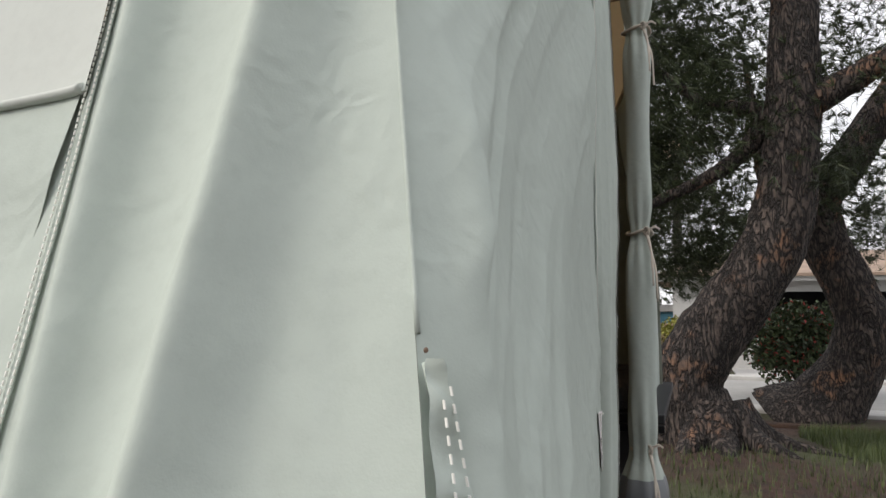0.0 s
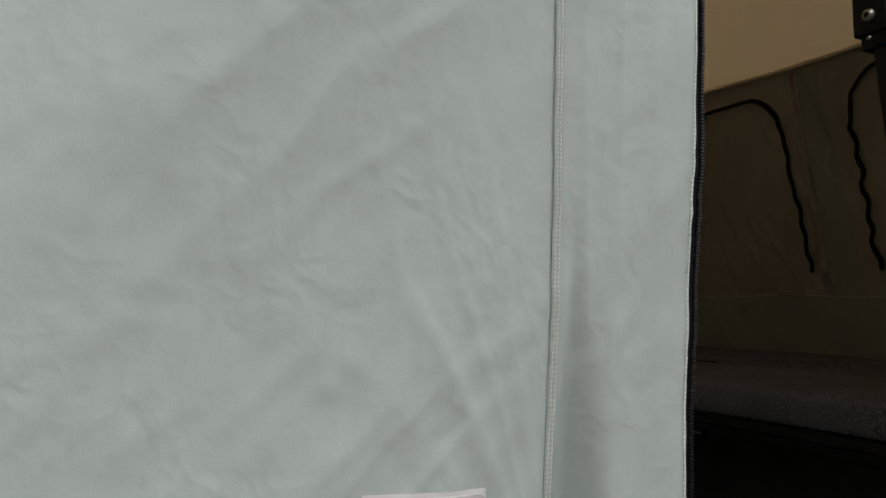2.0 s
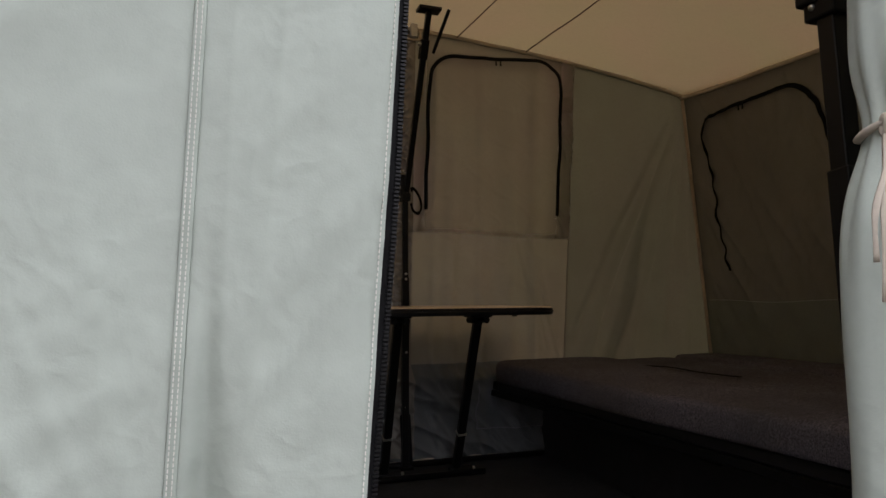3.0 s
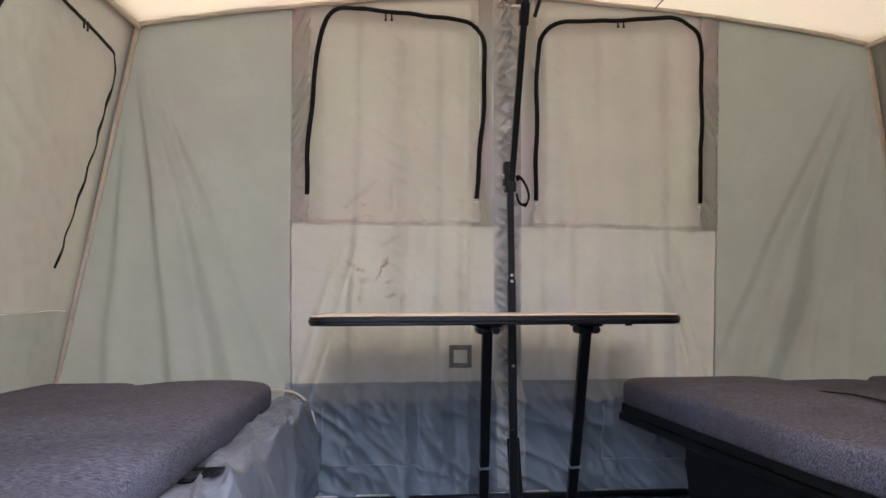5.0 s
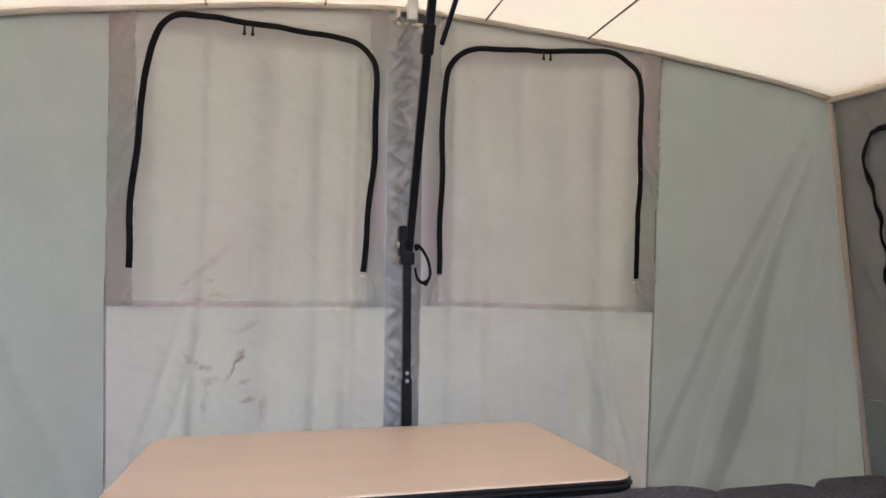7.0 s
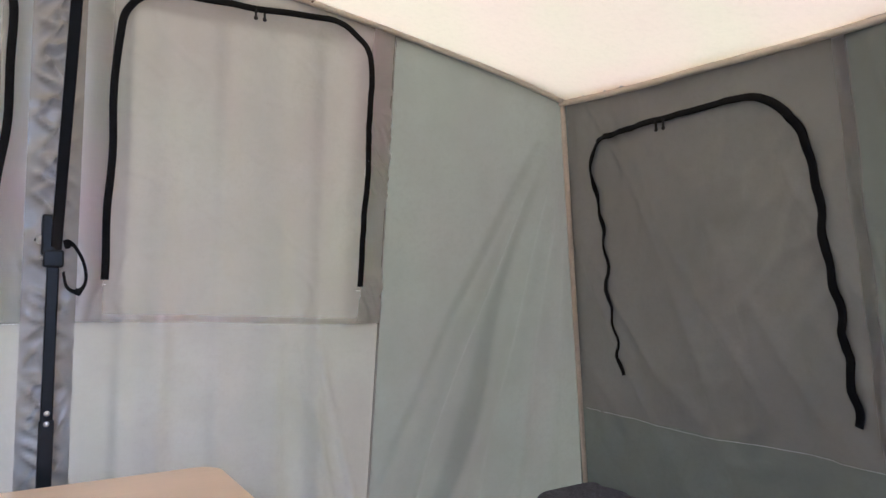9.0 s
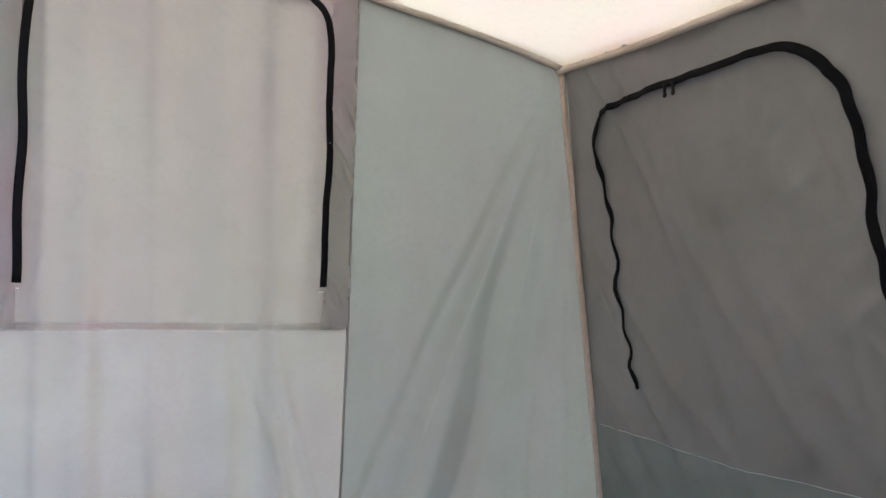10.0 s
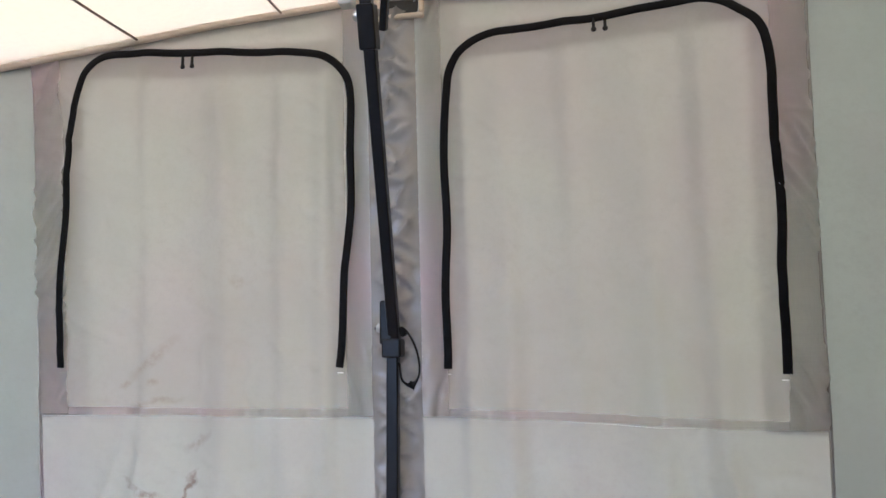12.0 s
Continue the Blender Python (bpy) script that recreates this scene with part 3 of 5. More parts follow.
# doubled hems round each window flap
inner, outer = 0.115, 0.795
for s in (-1, 1):
    a, b = sorted((s * outer, s * PX))
    pucker = lambda x, z: 0.003 + 0.016 * crease(z * 17 + 26 * np.abs(x), np.abs(x) * 14 + z, 63) * step(-0.3, 0.3, vnoise(z * 5, x * 2, 64)) + 0.003 * vnoise(z * 30 - 20 * np.abs(x), x * 20, 65)
    tuck = lambda x, z: 0.0025 + 0.010 * crease(z * 15 - 20 * np.abs(x), np.abs(x) * 12, 66) * step(-0.1, 0.4, vnoise(z * 4, x * 2, 67))
    grid("hem", back_sheet(a, b, lambda x: zpanel(x) + 0.004, None, 0.003, pucker), 16, 220, GREY_DARK, wall_back, "doubled grey canvas hem")
    a, b = sorted((s * 0.057, s * inner))
    grid("hem", back_sheet(a, b, lambda x: zpanel(x) + 0.004, None, 0.004, tuck), 12, 160, GREY_DARK, wall_back, "doubled grey canvas hem")
    a, b = sorted((s * inner, s * outer))
    grid("hem", back_sheet(a, b, lambda x: zpanel(x) + 0.002, lambda x: zpanel(x) + 0.020, 0.003), 120, 4, FLAP_HEM, wall_back, "doubled grey canvas hem")
    # doubled bands on the outer face along the zip, seen as shade through the cloth
    for xa, xb, za, zb_ in ((inner - 0.05, inner + 0.042, None, None), (outer - 0.045, PX, None, None), (inner + 0.042, outer - 0.045, 2.545, 2.62)):
        a, b = sorted((s * xa, s * xb))
        grid("flap_hem", back_sheet(a, b, zpanel if za is None else za, zb_, -0.008), 16, 60, FLAP_HEM, wall_back, "doubled hem of the window flap")
    # piping down the panel edge, seam thread under the window
    line = [back_point(s * panel_edge(np.array(z)), np.array(z), 0.004) for z in np.linspace(1.10, 2.58, 40)]
    tube("edge_piping", line, 0.0035, STRIP if s > 0 else GREY_DARK, wall_back, "grey edge piping", 6)
    line = [back_point(np.array(x), np.array(float(zpanel(x)) + 0.002 + 0.003 * math.sin(9 * x)), 0.005) for x in np.linspace(s * 0.06, s * 0.872, 60)]
    stitches("stitching", line, (0, -1, 0), wall_back, 0.007, 0.005, 0.0014)
    line = [back_point(np.array(s * 0.058), np.array(z), 0.012) for z in np.linspace(1.75, 2.62, 40)]
    stitches("stitching", line, (0, -1, 0), wall_back, 0.03, 0.004, 0.0016)


def zip_back(ctrl, wob):
    pts = []
    for k, (x, z) in enumerate(smooth_line(ctrl, 120)):
        x = x + wob * math.sin(z * 21 + ctrl[0][0])
        p = back_point(np.array(x), np.array(z), 0.020)
        pts.append(tuple(float(q) for q in p))
    return pts


def slider(parent, p, drop, nrm):
    for k in (-0.012, 0.012):
        q = Vector(p) + Vector((k if abs(nrm[1]) > 0.5 else 0, k if abs(nrm[0]) > 0.5 else 0, 0)) + Vector(nrm) * 0.008
        bm = rod(q, q - Vector((0, 0, drop)), 0.0035, 8)
        ob = part("zip_pull", bm, BLACK_SATIN, parent, "dark metal zip pull")
        part("ring", bolt(q - Vector((0, 0, drop)), nrm, 0.006, 0.003), BLACK_SATIN, ob)


Z1 = [(-0.803, 1.856), (-0.80, 2.0), (-0.787, 2.161), (-0.768, 2.34), (-0.742, 2.50), (-0.69, 2.578), (-0.60, 2.592), (-0.487, 2.592), (-0.32, 2.586), (-0.185, 2.576), (-0.118, 2.54), (-0.091, 2.46), (-0.094, 2.237), (-0.11, 2.04), (-0.126, 1.85)]
Z2 = [(0.115, 1.845), (0.12, 2.108), (0.122, 2.30), (0.126, 2.448), (0.145, 2.525), (0.216, 2.578), (0.34, 2.585), (0.465, 2.585), (0.655, 2.588), (0.735, 2.556), (0.782, 2.475), (0.795, 2.22), (0.797, 2.0), (0.794, 1.832)]
Z1 = [(x - 0.005, z) for x, z in Z1]
for ctrl, zx in ((Z1, -0.487), (Z2, 0.468)):
    tube("zipper", zip_back(ctrl, 0.0025), 0.0092, ZIP, wall_back, "black coil zipper of the window", 8, 0.3, (0, -1, 0))
    slider(wall_back, back_point(np.array(zx), np.array(2.585), 0.01), 0.025, (0, -1, 0))
    for x, z in (ctrl[0], ctrl[-1]):
        p = back_point(np.array(x), np.array(z - 0.012), 0.012)
        part("bar_tack", slab(float(p[0]) - 0.007, float(p[0]) + 0.007, float(p[1]) - 0.001, float(p[1]) + 0.001, z - 0.0130, z - 0.0110, 0.0006, 1), THREAD, wall_back, "white bar tack under the zip")

# vent patch: a hook-tape square with a pale middle
for x0, x1, z0, z1 in ((-0.242, -0.222, 1.166, 1.258), (-0.168, -0.148, 1.166, 1.258), (-0.222, -0.168, 1.238, 1.258), (-0.222, -0.168, 1.166, 1.186)):
    grid("hook_tape", back_sheet(x0, x1, z0, z1, 0.006), 5, 5, VELCRO, wall_back, "grey hook-tape strip")

# slot for the pole at the peak, its inner shade a black slab, with cream binding
part("slot", slab(-0.02, 0.068, 2.398, 2.412, 2.652, 2.70, 0.002), INK, wall_back, "black slab for the shade inside the ridge slot")
for b in (slab(-0.034, 0.082, 2.390, 2.404, 2.640, 2.652), slab(-0.034, -0.022, 2.390, 2.404, 2.652, 2.705), slab(0.070, 0.082, 2.390, 2.404, 2.652, 2.705)):
    part("binding", b, TRIM, wall_back, "cream cotton binding")

# vinyl skirt below the canvas, with patch pockets


def skirt_fold(x, z):
    """A sloping ledge under the canvas, then slack folds, with short gathers at the top."""
    w = step(1.11, 1.04, z)
    c = x * 0.8 + (z - 1.0) * 0.9
    d = 0.050 * step(1.105, 1.035, z) + (0.022 * vnoise(c * 9, x * 2.5, 40) + 0.020 * crease(c * 8 + z * 3, x * 3, 41) ** 1.5 + 0.010 * crease(c * 15 - z * 6, x * 7, 43) ** 2) * w
    d = d + (0.014 * crease(x * 15 + 2 * z, z * 4, 44) ** 1.5 + 0.006 * vnoise(x * 30, z * 10, 45)) * step(1.115, 1.08, z) * step(0.96, 1.04, z)
    return d + 0.005 * vnoise(x * 12, z * 4, 42) * step(1.11, 1.08, z)


grid("skirt", back_sheet(-0.885, 0.885, 0.650, Z_SKIRT + 0.012, 0.004, skirt_fold), 240, 90, VINYL, wall_back, "blue-grey vinyl skirt with slack folds")
grid("middle_sleeve", back_sheet(-0.057, 0.057, 0.70, 2.66, 0.004, lambda x, z: gather(x, z) + (skirt_fold(x, z) + 0.012) * step(1.16, 1.08, z)), 24, 260, STRIP, wall_back, "puckered grey nylon sleeve strip")
for x0, x1 in ((-0.742, -0.368), (0.374, 0.70)):
    pf = lambda x, z: skirt_fold(x, z) + 0.005 + 0.009 * np.exp(-((z - 1.0) / 0.05) ** 2) * np.sin((x - x0) / (x1 - x0) * 3.14) ** 2
    pocket = grid("pocket", back_sheet(x0, x1, 0.80, 1.02, 0.006, pf), 50, 30, VINYL, wall_back, "slack vinyl patch pocket")
    for q in (((x0, 0.80), (x1, 0.80)), ((x0, 0.80), (x0, 1.02)), ((x1, 0.80), (x1, 1.02))):
        line = []
        for k in np.linspace(0, 1, 24):
            x, z = q[0][0] + (q[1][0] - q[0][0]) * k, q[0][1] + (q[1][1] - q[0][1]) * k
            X, Y, Zz = back_point(np.array(x), np.array(z), 0.006)
            line.append((float(X), float(Y - pf(np.array(x), np.array(z))) - 0.001, z))
        tube("pocket_seam", line, 0.0022, VINYL_LIGHT, pocket, "raised seam", 5)
line = [(x, 2.535 - 0.075, 0.678 + 0.004 * math.sin(8 * x)) for x in np.linspace(-0.80, 0.80, 60)]
tube("hem_piping", line, 0.004, PIPING, wall_back, "tan piping along the skirt hem", 6)

# side walls
edge_a = lambda z: 1.31 + 0.037 * (2.34 - z)
edge_b = lambda z: 1.203 + 0 * z
edge_c = lambda z: 0.33 + 0 * z
front_r = lambda z: np.maximum(front_y(xc(z), z) - 0.03, 0.0)
front_l = lambda z: seam_fl(z)[1]
for sign, wall in ((1, wall_right), (-1, wall_left)):
    fr = front_r if sign > 0 else front_l
    zb = 1.400
    past = lambda z: seam_y(z) + 0.025
    grid("window_panel", side_sheet(sign, edge_a, past, zb), 80, 90, GREY, wall, "grey canvas window panel")
    grid("field", side_sheet(sign, edge_b, edge_a, zb), 20, 60, SAGE_DIM, wall)
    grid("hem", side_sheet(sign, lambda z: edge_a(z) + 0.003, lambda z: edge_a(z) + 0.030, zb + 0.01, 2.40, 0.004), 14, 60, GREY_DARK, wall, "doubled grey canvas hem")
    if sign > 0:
        grid("field", side_sheet(sign, fr, past, 1.02, zb), 120, 30, SAGE_DIM, wall)
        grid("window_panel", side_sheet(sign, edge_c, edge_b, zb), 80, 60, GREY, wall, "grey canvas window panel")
        # two added sheets outside, never in view, only there to dim this wall
        grid("shade_sheet", side_sheet(sign, edge_a, seam_y, 1.0, 2.41, -0.02), 30, 30, SHADE_SHEET, wall, "added unseen canvas sheet that dims the side wall")
        grid("shade_sheet", side_sheet(sign, fr, edge_a, 1.0, 2.40, -0.022), 40, 30, SHADE_SHEET, wall, "added unseen canvas sheet that dims the side wall")
        grid("field", side_sheet(sign, fr, edge_c, zb), 30, 60, SAGE_DIM, wall)
    else:
        edge_f = lambda z: 0.298 + 0.15 * (z - 1.5)
        grid("field", side_sheet(sign, fr, edge_f, 1.02), 110, 200, SAGE_OUT, wall)
        grid("field", side_sheet(sign, edge_f, edge_b, 1.02, 1.546), 120, 60, SAGE_OUT, wall)
        grid("field", side_sheet(sign, edge_b, past, 1.02, zb), 100, 40, SAGE_DIM, wall)
        grid("mesh_screen", side_sheet(sign, lambda z: edge_f(z) + 0.05, edge_b, 1.546), 80, 80, MESH_SCREEN, wall, "dark insect mesh screen of the window")
        flap_in = lambda z: 0.452 + 0.57 * (z - 1.546) + 0.006 * np.sin(z * 38)
        grid("window_flap", side_sheet(sign, lambda z: edge_f(z) - 0.012, flap_in, 1.540, 2.38, -0.009), 40, 90, FLAP_PALE, wall, "pale canvas storm flap beside the mesh")
        line = []
        for y in np.linspace(0.296, 0.44, 24):
            z = 1.543 + 0.004 * math.sin(y * 11)
            line.append((float(side_pos(-1, np.array(y), np.array(z))) - 0.009, y, z))
        tube("flap_piping", line, 0.0045, FLAP_PALE, wall, "pale rolled piping", 8)
        sill = lambda y: 1.545 + 0.17 * np.maximum(y - 0.452, 0)

        def band_fn(u, v):
            y = 0.42 + 0.76 * u
            z = sill(y) - 0.004 + 0.034 * v
            return side_pos(-1, y, z) - 0.010, y, z
        grid("mesh_band", band_fn, 40, 4, BAND, wall, "black binding under the mesh")

        def under_fn(u, v):
            y = 0.30 + 0.90 * u
            z = 1.42 + (sill(y) - 1.42) * v
            return side_pos(-1, y, z) - 0.006 * step(0.0, 0.5, v), y, z
        grid("field", under_fn, 60, 16, SAGE_OUT, wall, "canvas under the window sill")
        line = [(float(side_pos(-1, np.array(edge_f(z) - 0.012), np.array(z))) - 0.003, edge_f(z) - 0.012, z) for z in np.linspace(1.20, 2.30, 50)]
        tube("seam_welt", line, 0.0042, SAGE_OUT, wall, "raised canvas seam", 6, 0.14, (-1, 0, 0))
        stitches("stitching", [(p[0] - 0.002, p[1], p[2]) for p in line], (-1, 0, 0), wall, 0.006, 0.004, 0.0014, 0.005)
        stitches("stitching", [(p[0] - 0.002, p[1], p[2]) for p in line], (-1, 0, 0), wall, 0.006, 0.004, 0.0014, -0.003)
    shift = 0.0 if sign > 0 else 0.03
    W3 = [(2.127, 1.551), (2.136, 1.691), (2.123, 1.916), (2.113, 2.035), (2.104, 2.125), (2.106, 2.199), (2.059, 2.272), (2.014, 2.287), (1.809, 2.295), (1.576, 2.297), (1.494, 2.274), (1.441, 2.215), (1.421, 2.158), (1.417, 2.076), (1.418, 1.946), (1.416, 1.836), (1.415, 1.738), (1.411, 1.614), (1.414, 1.504)]
    for k, ctrl in enumerate((W3, [(2.53 - y, z) for y, z in W3])):
        if sign < 0 and k == 1:
            continue
        pts = []
        for y, z in smooth_line(ctrl, 160):
            amp = 0.007 * float(step(2.15, 2.0, z)) * (1.0 if (y > 1.9) == (k == 0) else 0.6)
            yy = y + shift + amp * math.sin(z * 52)
            pts.append((float(side_x(np.array(yy), np.array(z), sign)) - sign * 0.010, yy, z))
        radii = [0.0105 * (0.72 + 0.28 * min(1, i / 50)) * (0.8 + 0.2 * math.sin(i * 0.55)) if i < 55 else 0.0105 for i in range(160)]
        tube("zipper", pts, radii, ZIP, wall, "wavy black coil zipper of the window", 8, 0.3, (-sign, 0, 0.35))
        if k == 0:
            y0 = 1.80 + shift
            slider(wall, (float(side_x(np.array(y0), np.array(2.293), sign)) - sign * 0.012, y0, 2.293), 0.026, (-sign, 0, 0))
    line = [(float(side_x(np.array(y), np.array(zb), sign)) - sign * 0.003, y, zb + 0.006 * math.sin(y * 9)) for y in np.linspace(0.3 if sign > 0 else 0.9, 2.36, 80)]
    stitches("stitching", line, (-sign, 0, 0.3), wall, 0.007, 0.005, 0.0016)
    # corner piping inside
    line = [(sign * (xc(z) - 0.019), seam_y(z) - 0.017, z) for z in np.linspace(1.06, 2.42, 40)]
    tube("corner_piping", line, 0.0085, PIPING, wall, "tan corner piping", 8, 0.55, (-sign * 0.7, -0.7, 0))

# front wall
grid("front_panel", front_left, 260, 260, SAGE_OUT, wall_front, "pale sage canvas panel with slack diagonal folds")
grid("door_jamb", front_strip, 80, 200, SAGE_OUT, wall_front, "flat canvas strip beside the door zip")
grid("front_panel", front_right, 60, 60, SAGE_OUT, wall_front)
grid("front_sleeve", front_middle, 16, 80, SAGE_OUT, wall_front)
line = [(front_seam(z) - 0.003, float(front_y(np.array(front_seam(z)), np.array(z)) - front_fold(np.array(front_seam(z) - 0.004), np.array(z))) - 0.0009, z) for z in np.linspace(0.98, 2.60, 160)]
tube("seam_welt", line, 0.0050, SAGE_OUT, wall_front, "double-stitched canvas seam", 8, 0.08, (0, -1, 0))
for off in (-0.0024, 0.0014):
    stitches("stitching", [(p[0], p[1] - 0.0016, p[2]) for p in line], (0, -1, 0), wall_front, 0.0043, 0.0028, 0.0010, off)
line = [(door_edge(z) - 0.004, float(front_y(np.array(door_edge(z)), np.array(z)) - front_fold(np.array(door_edge(z)), np.array(z))) - 0.0005, z) for z in np.linspace(0.72, 2.6, 160)]
stitches("stitching", line, (0, -1, 0), wall_front, 0.0048, 0.003, 0.0012)
# door zip: black tape and coil
zip_line = [(door_edge(z) + 0.0035 + 0.001 * math.sin(z * 14), float(front_y(np.array(door_edge(z)), np.array(z)) - front_fold(np.array(door_edge(z)), np.array(z))) + 0.002, z) for z in np.linspace(0.72, 2.6, 220)]
door_zip = tube("door_zipper", zip_line, 0.0058, ZIP, wall_front, "black door zip tape with coil", 6, 0.15, (0, -1, 0))
tv, tf = [], []
P = np.array(zip_line)
for z in np.arange(0.74, 2.55, 0.0034):
    x, y = np.interp(z, P[:, 2], P[:, 0]) + 0.003, np.interp(z, P[:, 2], P[:, 1]) - 0.0025
    i = len(tv)
    for dx in (-0.0022, 0.0022):
        for dy in (-0.0014, 0.0014):
            for dz in (-0.0009, 0.0009):
                tv.append((x + dx, y + dy, z + dz))
    tf += [(i, i + 1, i + 3, i + 2), (i + 4, i + 6, i + 7, i + 5), (i, i + 4, i + 5, i + 1), (i + 2, i + 3, i + 7, i + 6), (i, i + 2, i + 6, i + 4), (i + 1, i + 5, i + 7, i + 3)]
tagged(mesh_ob("zip_coil", tv, tf, BLACK_SATIN, door_zip, "dark plastic zip coil", False), kind="stuff")

# corner seam, its split below, and the stitched gusset in the split
line = []
for z in np.linspace(1.36, 2.40, 60):
    sx, sy = seam_fl(z)
    line.append((sx + 0.001, sy - 0.001, z))
tube("corner_seam", line, 0.0018, SAGE_OUT, wall_front, "pale corner seam", 6)


def gusset_fn(u, v):
    z = 1.05 + (1.348 - 1.05) * v
    sx, sy = seam_fl(z)
    w = 0.003 + 0.34 * (1.348 - z)
    x = sx - 0.003 + w * u
    return x, sy - 0.006 - 0.009 * u + 0.0026 * np.sin(z * 260 + 2 * u + 2 * np.sin(z * 60)) * (0.3 + u * (1 - u) * 3), z


gusset = grid("gusset", gusset_fn, 16, 160, SAGE_OUT, wall_front, "puckered pale gusset in the split corner seam")
for off in (0.36, 0.74):
    line = []
    for z in np.linspace(1.06, 1.335, 60):
        sx, sy = seam_fl(z)
        w = 0.003 + 0.34 * (1.348 - z)
        line.append((sx - 0.003 + w * off, sy - 0.009 - 0.009 * off, z))
    stitches("stitching", line, (-0.4, -1, 0), gusset, 0.0085, 0.0046, 0.0013)
line = []
for z in np.linspace(1.05, 1.346, 40):
    sx, sy = seam_fl(z)
    w = 0.34 * max(0, 1.348 - z)
    line.append((sx - 0.001 + w, sy - 0.005 - 0.009 * min(1, w * 12), z))
tube("split_hem", line, 0.0024, SAGE_OUT, gusset, "rolled hem of the split", 6)

rust = part("rust_spot", bolt((seam_fl(1.352)[0] - 0.004, seam_fl(1.352)[1] - 0.007, 1.352), (-0.5, -1, 0), 0.0015, 0.0010), CORD, gusset, "rusty spot at the head of the split")

# added unseen sheet behind the back wall, softly dimming its foot
grid("foot_shade_sheet", lambda u, v: (-0.80 + 1.30 * u, 2.60 + 0 * u, 0.95 + 0.385 * v), 20, 8, SHADE_SHEET, wall_back, "added unseen sheet that shades the foot of the back wall")

# roof


def roof_fn(u, v):
    x = -1.415 + 2.83 * u
    yb_ = back_y(x, ztop(x)) + 0.03
    yf = front_y(x, ztop(x)) - 0.035
    y = yf + (yb_ - yf) * v
    a = np.minimum(np.abs(x) / 1.395, 1)
    z = ztop(x) - 0.05 * a ** 3 * np.sin(np.pi * v) - 0.035 * (1 - a ** 2) * np.sin(np.pi * v) + 0.004 * fbm(x * 5, y * 4, 2.0)
    return x, y, z


ceiling = tagged(grid("ceiling", roof_fn, 80, 70, ROOF), "cream canvas tent roof, glowing with daylight", "tent roof", kind="structure")


def roof_point(x, v, drop=0.004):
    p = roof_fn(np.array((x + 1.415) / 2.83), np.array(v))
    return float(p[0]), float(p[1]), float(p[2]) - drop


trim = thing("trim", "cream bound roof edge of the tent", "trim", kind="structure")
tube("binding", [roof_point(x, 0.983, 0.005) for x in np.linspace(-1.385, 1.385, 80)], 0.009, TRIM, trim, "cream roof binding", 8)
tube("binding", [roof_point(x, 0.017, 0.005) for x in np.linspace(-1.385, 1.385, 80)], 0.009, TRIM, trim, "cream roof binding", 8)
for s in (-1, 1):
    tube("binding", [roof_point(s * 1.381, v, 0.010) for v in np.linspace(0, 1, 60)], 0.0095, TRIM, trim, "cream roof binding", 8)
    for x in (0.26, 0.605):
        tube("roof_cord", [roof_point(s * x, v, 0.006) for v in np.linspace(0.0, 1, 60)], 0.003, CORD, trim, "thin brown roof cord", 6)

# ---- trailer floor and bed decks ----
floor = tagged(part("floor", slab(-0.82, 0.82, -0.02, 2.58, 0.60, Z_FLOOR, 0.006), FLOOR, None), "charcoal matted trailer floor under the tent", "floor", kind="structure")
trailer = thing("trailer", "low black camping trailer that carries the tent", "trailer")
part("chassis", slab(-0.80, 0.80, -0.01, 2.49, 0.36, 0.598, 0.01), BLACK, trailer)
for x in (-0.86, 0.86):
    for y in (0.3, 1.25, 2.2):
        part("outrigger", bar((x * 0.93, y, 0.62), (x * 1.75, y, 0.975), 0.03), BLACK, trailer, "black steel deck strut")
for x in (-0.7, 0.7):
    for y in (0.25, 2.25):
        part("jack", bar((x, y, 0.0), (x, y, 0.36), 0.05), BLACK, trailer, "black steel stabiliser leg")


def bed_deck(sign):
    d = thing("bed_deck", "black fold-out bed deck beside the tent floor", "bed deck", "bed decks")
    x0 = 0.535 if sign > 0 else 0.80
    a, b = sorted((sign * x0, sign * 1.87))
    part("board", slab(a, b, -0.05, 2.50, 0.985, 1.022, 0.006), DECK, d)
    e = sign * x0
    part("edge_rail", slab(e - 0.012, e + 0.012, -0.05, 2.50, 0.955, 0.984, 0.004), BLACK, d, "black steel edge rail")
    return d


def slant(ob):
    """The right-hand bed does not run quite square: its far end stands further into the tent."""
    for c in ob.children:
        for vert in c.data.vertices:
            vert.co.x -= 0.045 * (vert.co.y - 0.7)


slant(bed_deck(1))
bed_deck(-1)
storage = thing("storage_box", "dark storage locker under the bed deck", "locker")
part("body", slab(0.70, 0.818, 0.02, 2.48, Z_FLOOR, 0.954, 0.008), DARK_BOX, storage)
for y in (0.4, 1.25, 1.75):
    latch = part("latch", slab(0.688, 0.700, y - 0.05, y + 0.05, 0.885, 0.925, 0.004), BLACK_SATIN, storage, "black locker latch")
    part("catch", slab(0.680, 0.688, y - 0.02, y + 0.02, 0.905, 0.915, 0.002), STEEL, latch, "steel catch")
part("end_frame", bar((0.72, 2.44, 0.70), (0.72, 2.44, 0.95), 0.02), PIPING, storage, "worn tan edge strip")

# vinyl cover over the other bed's edge


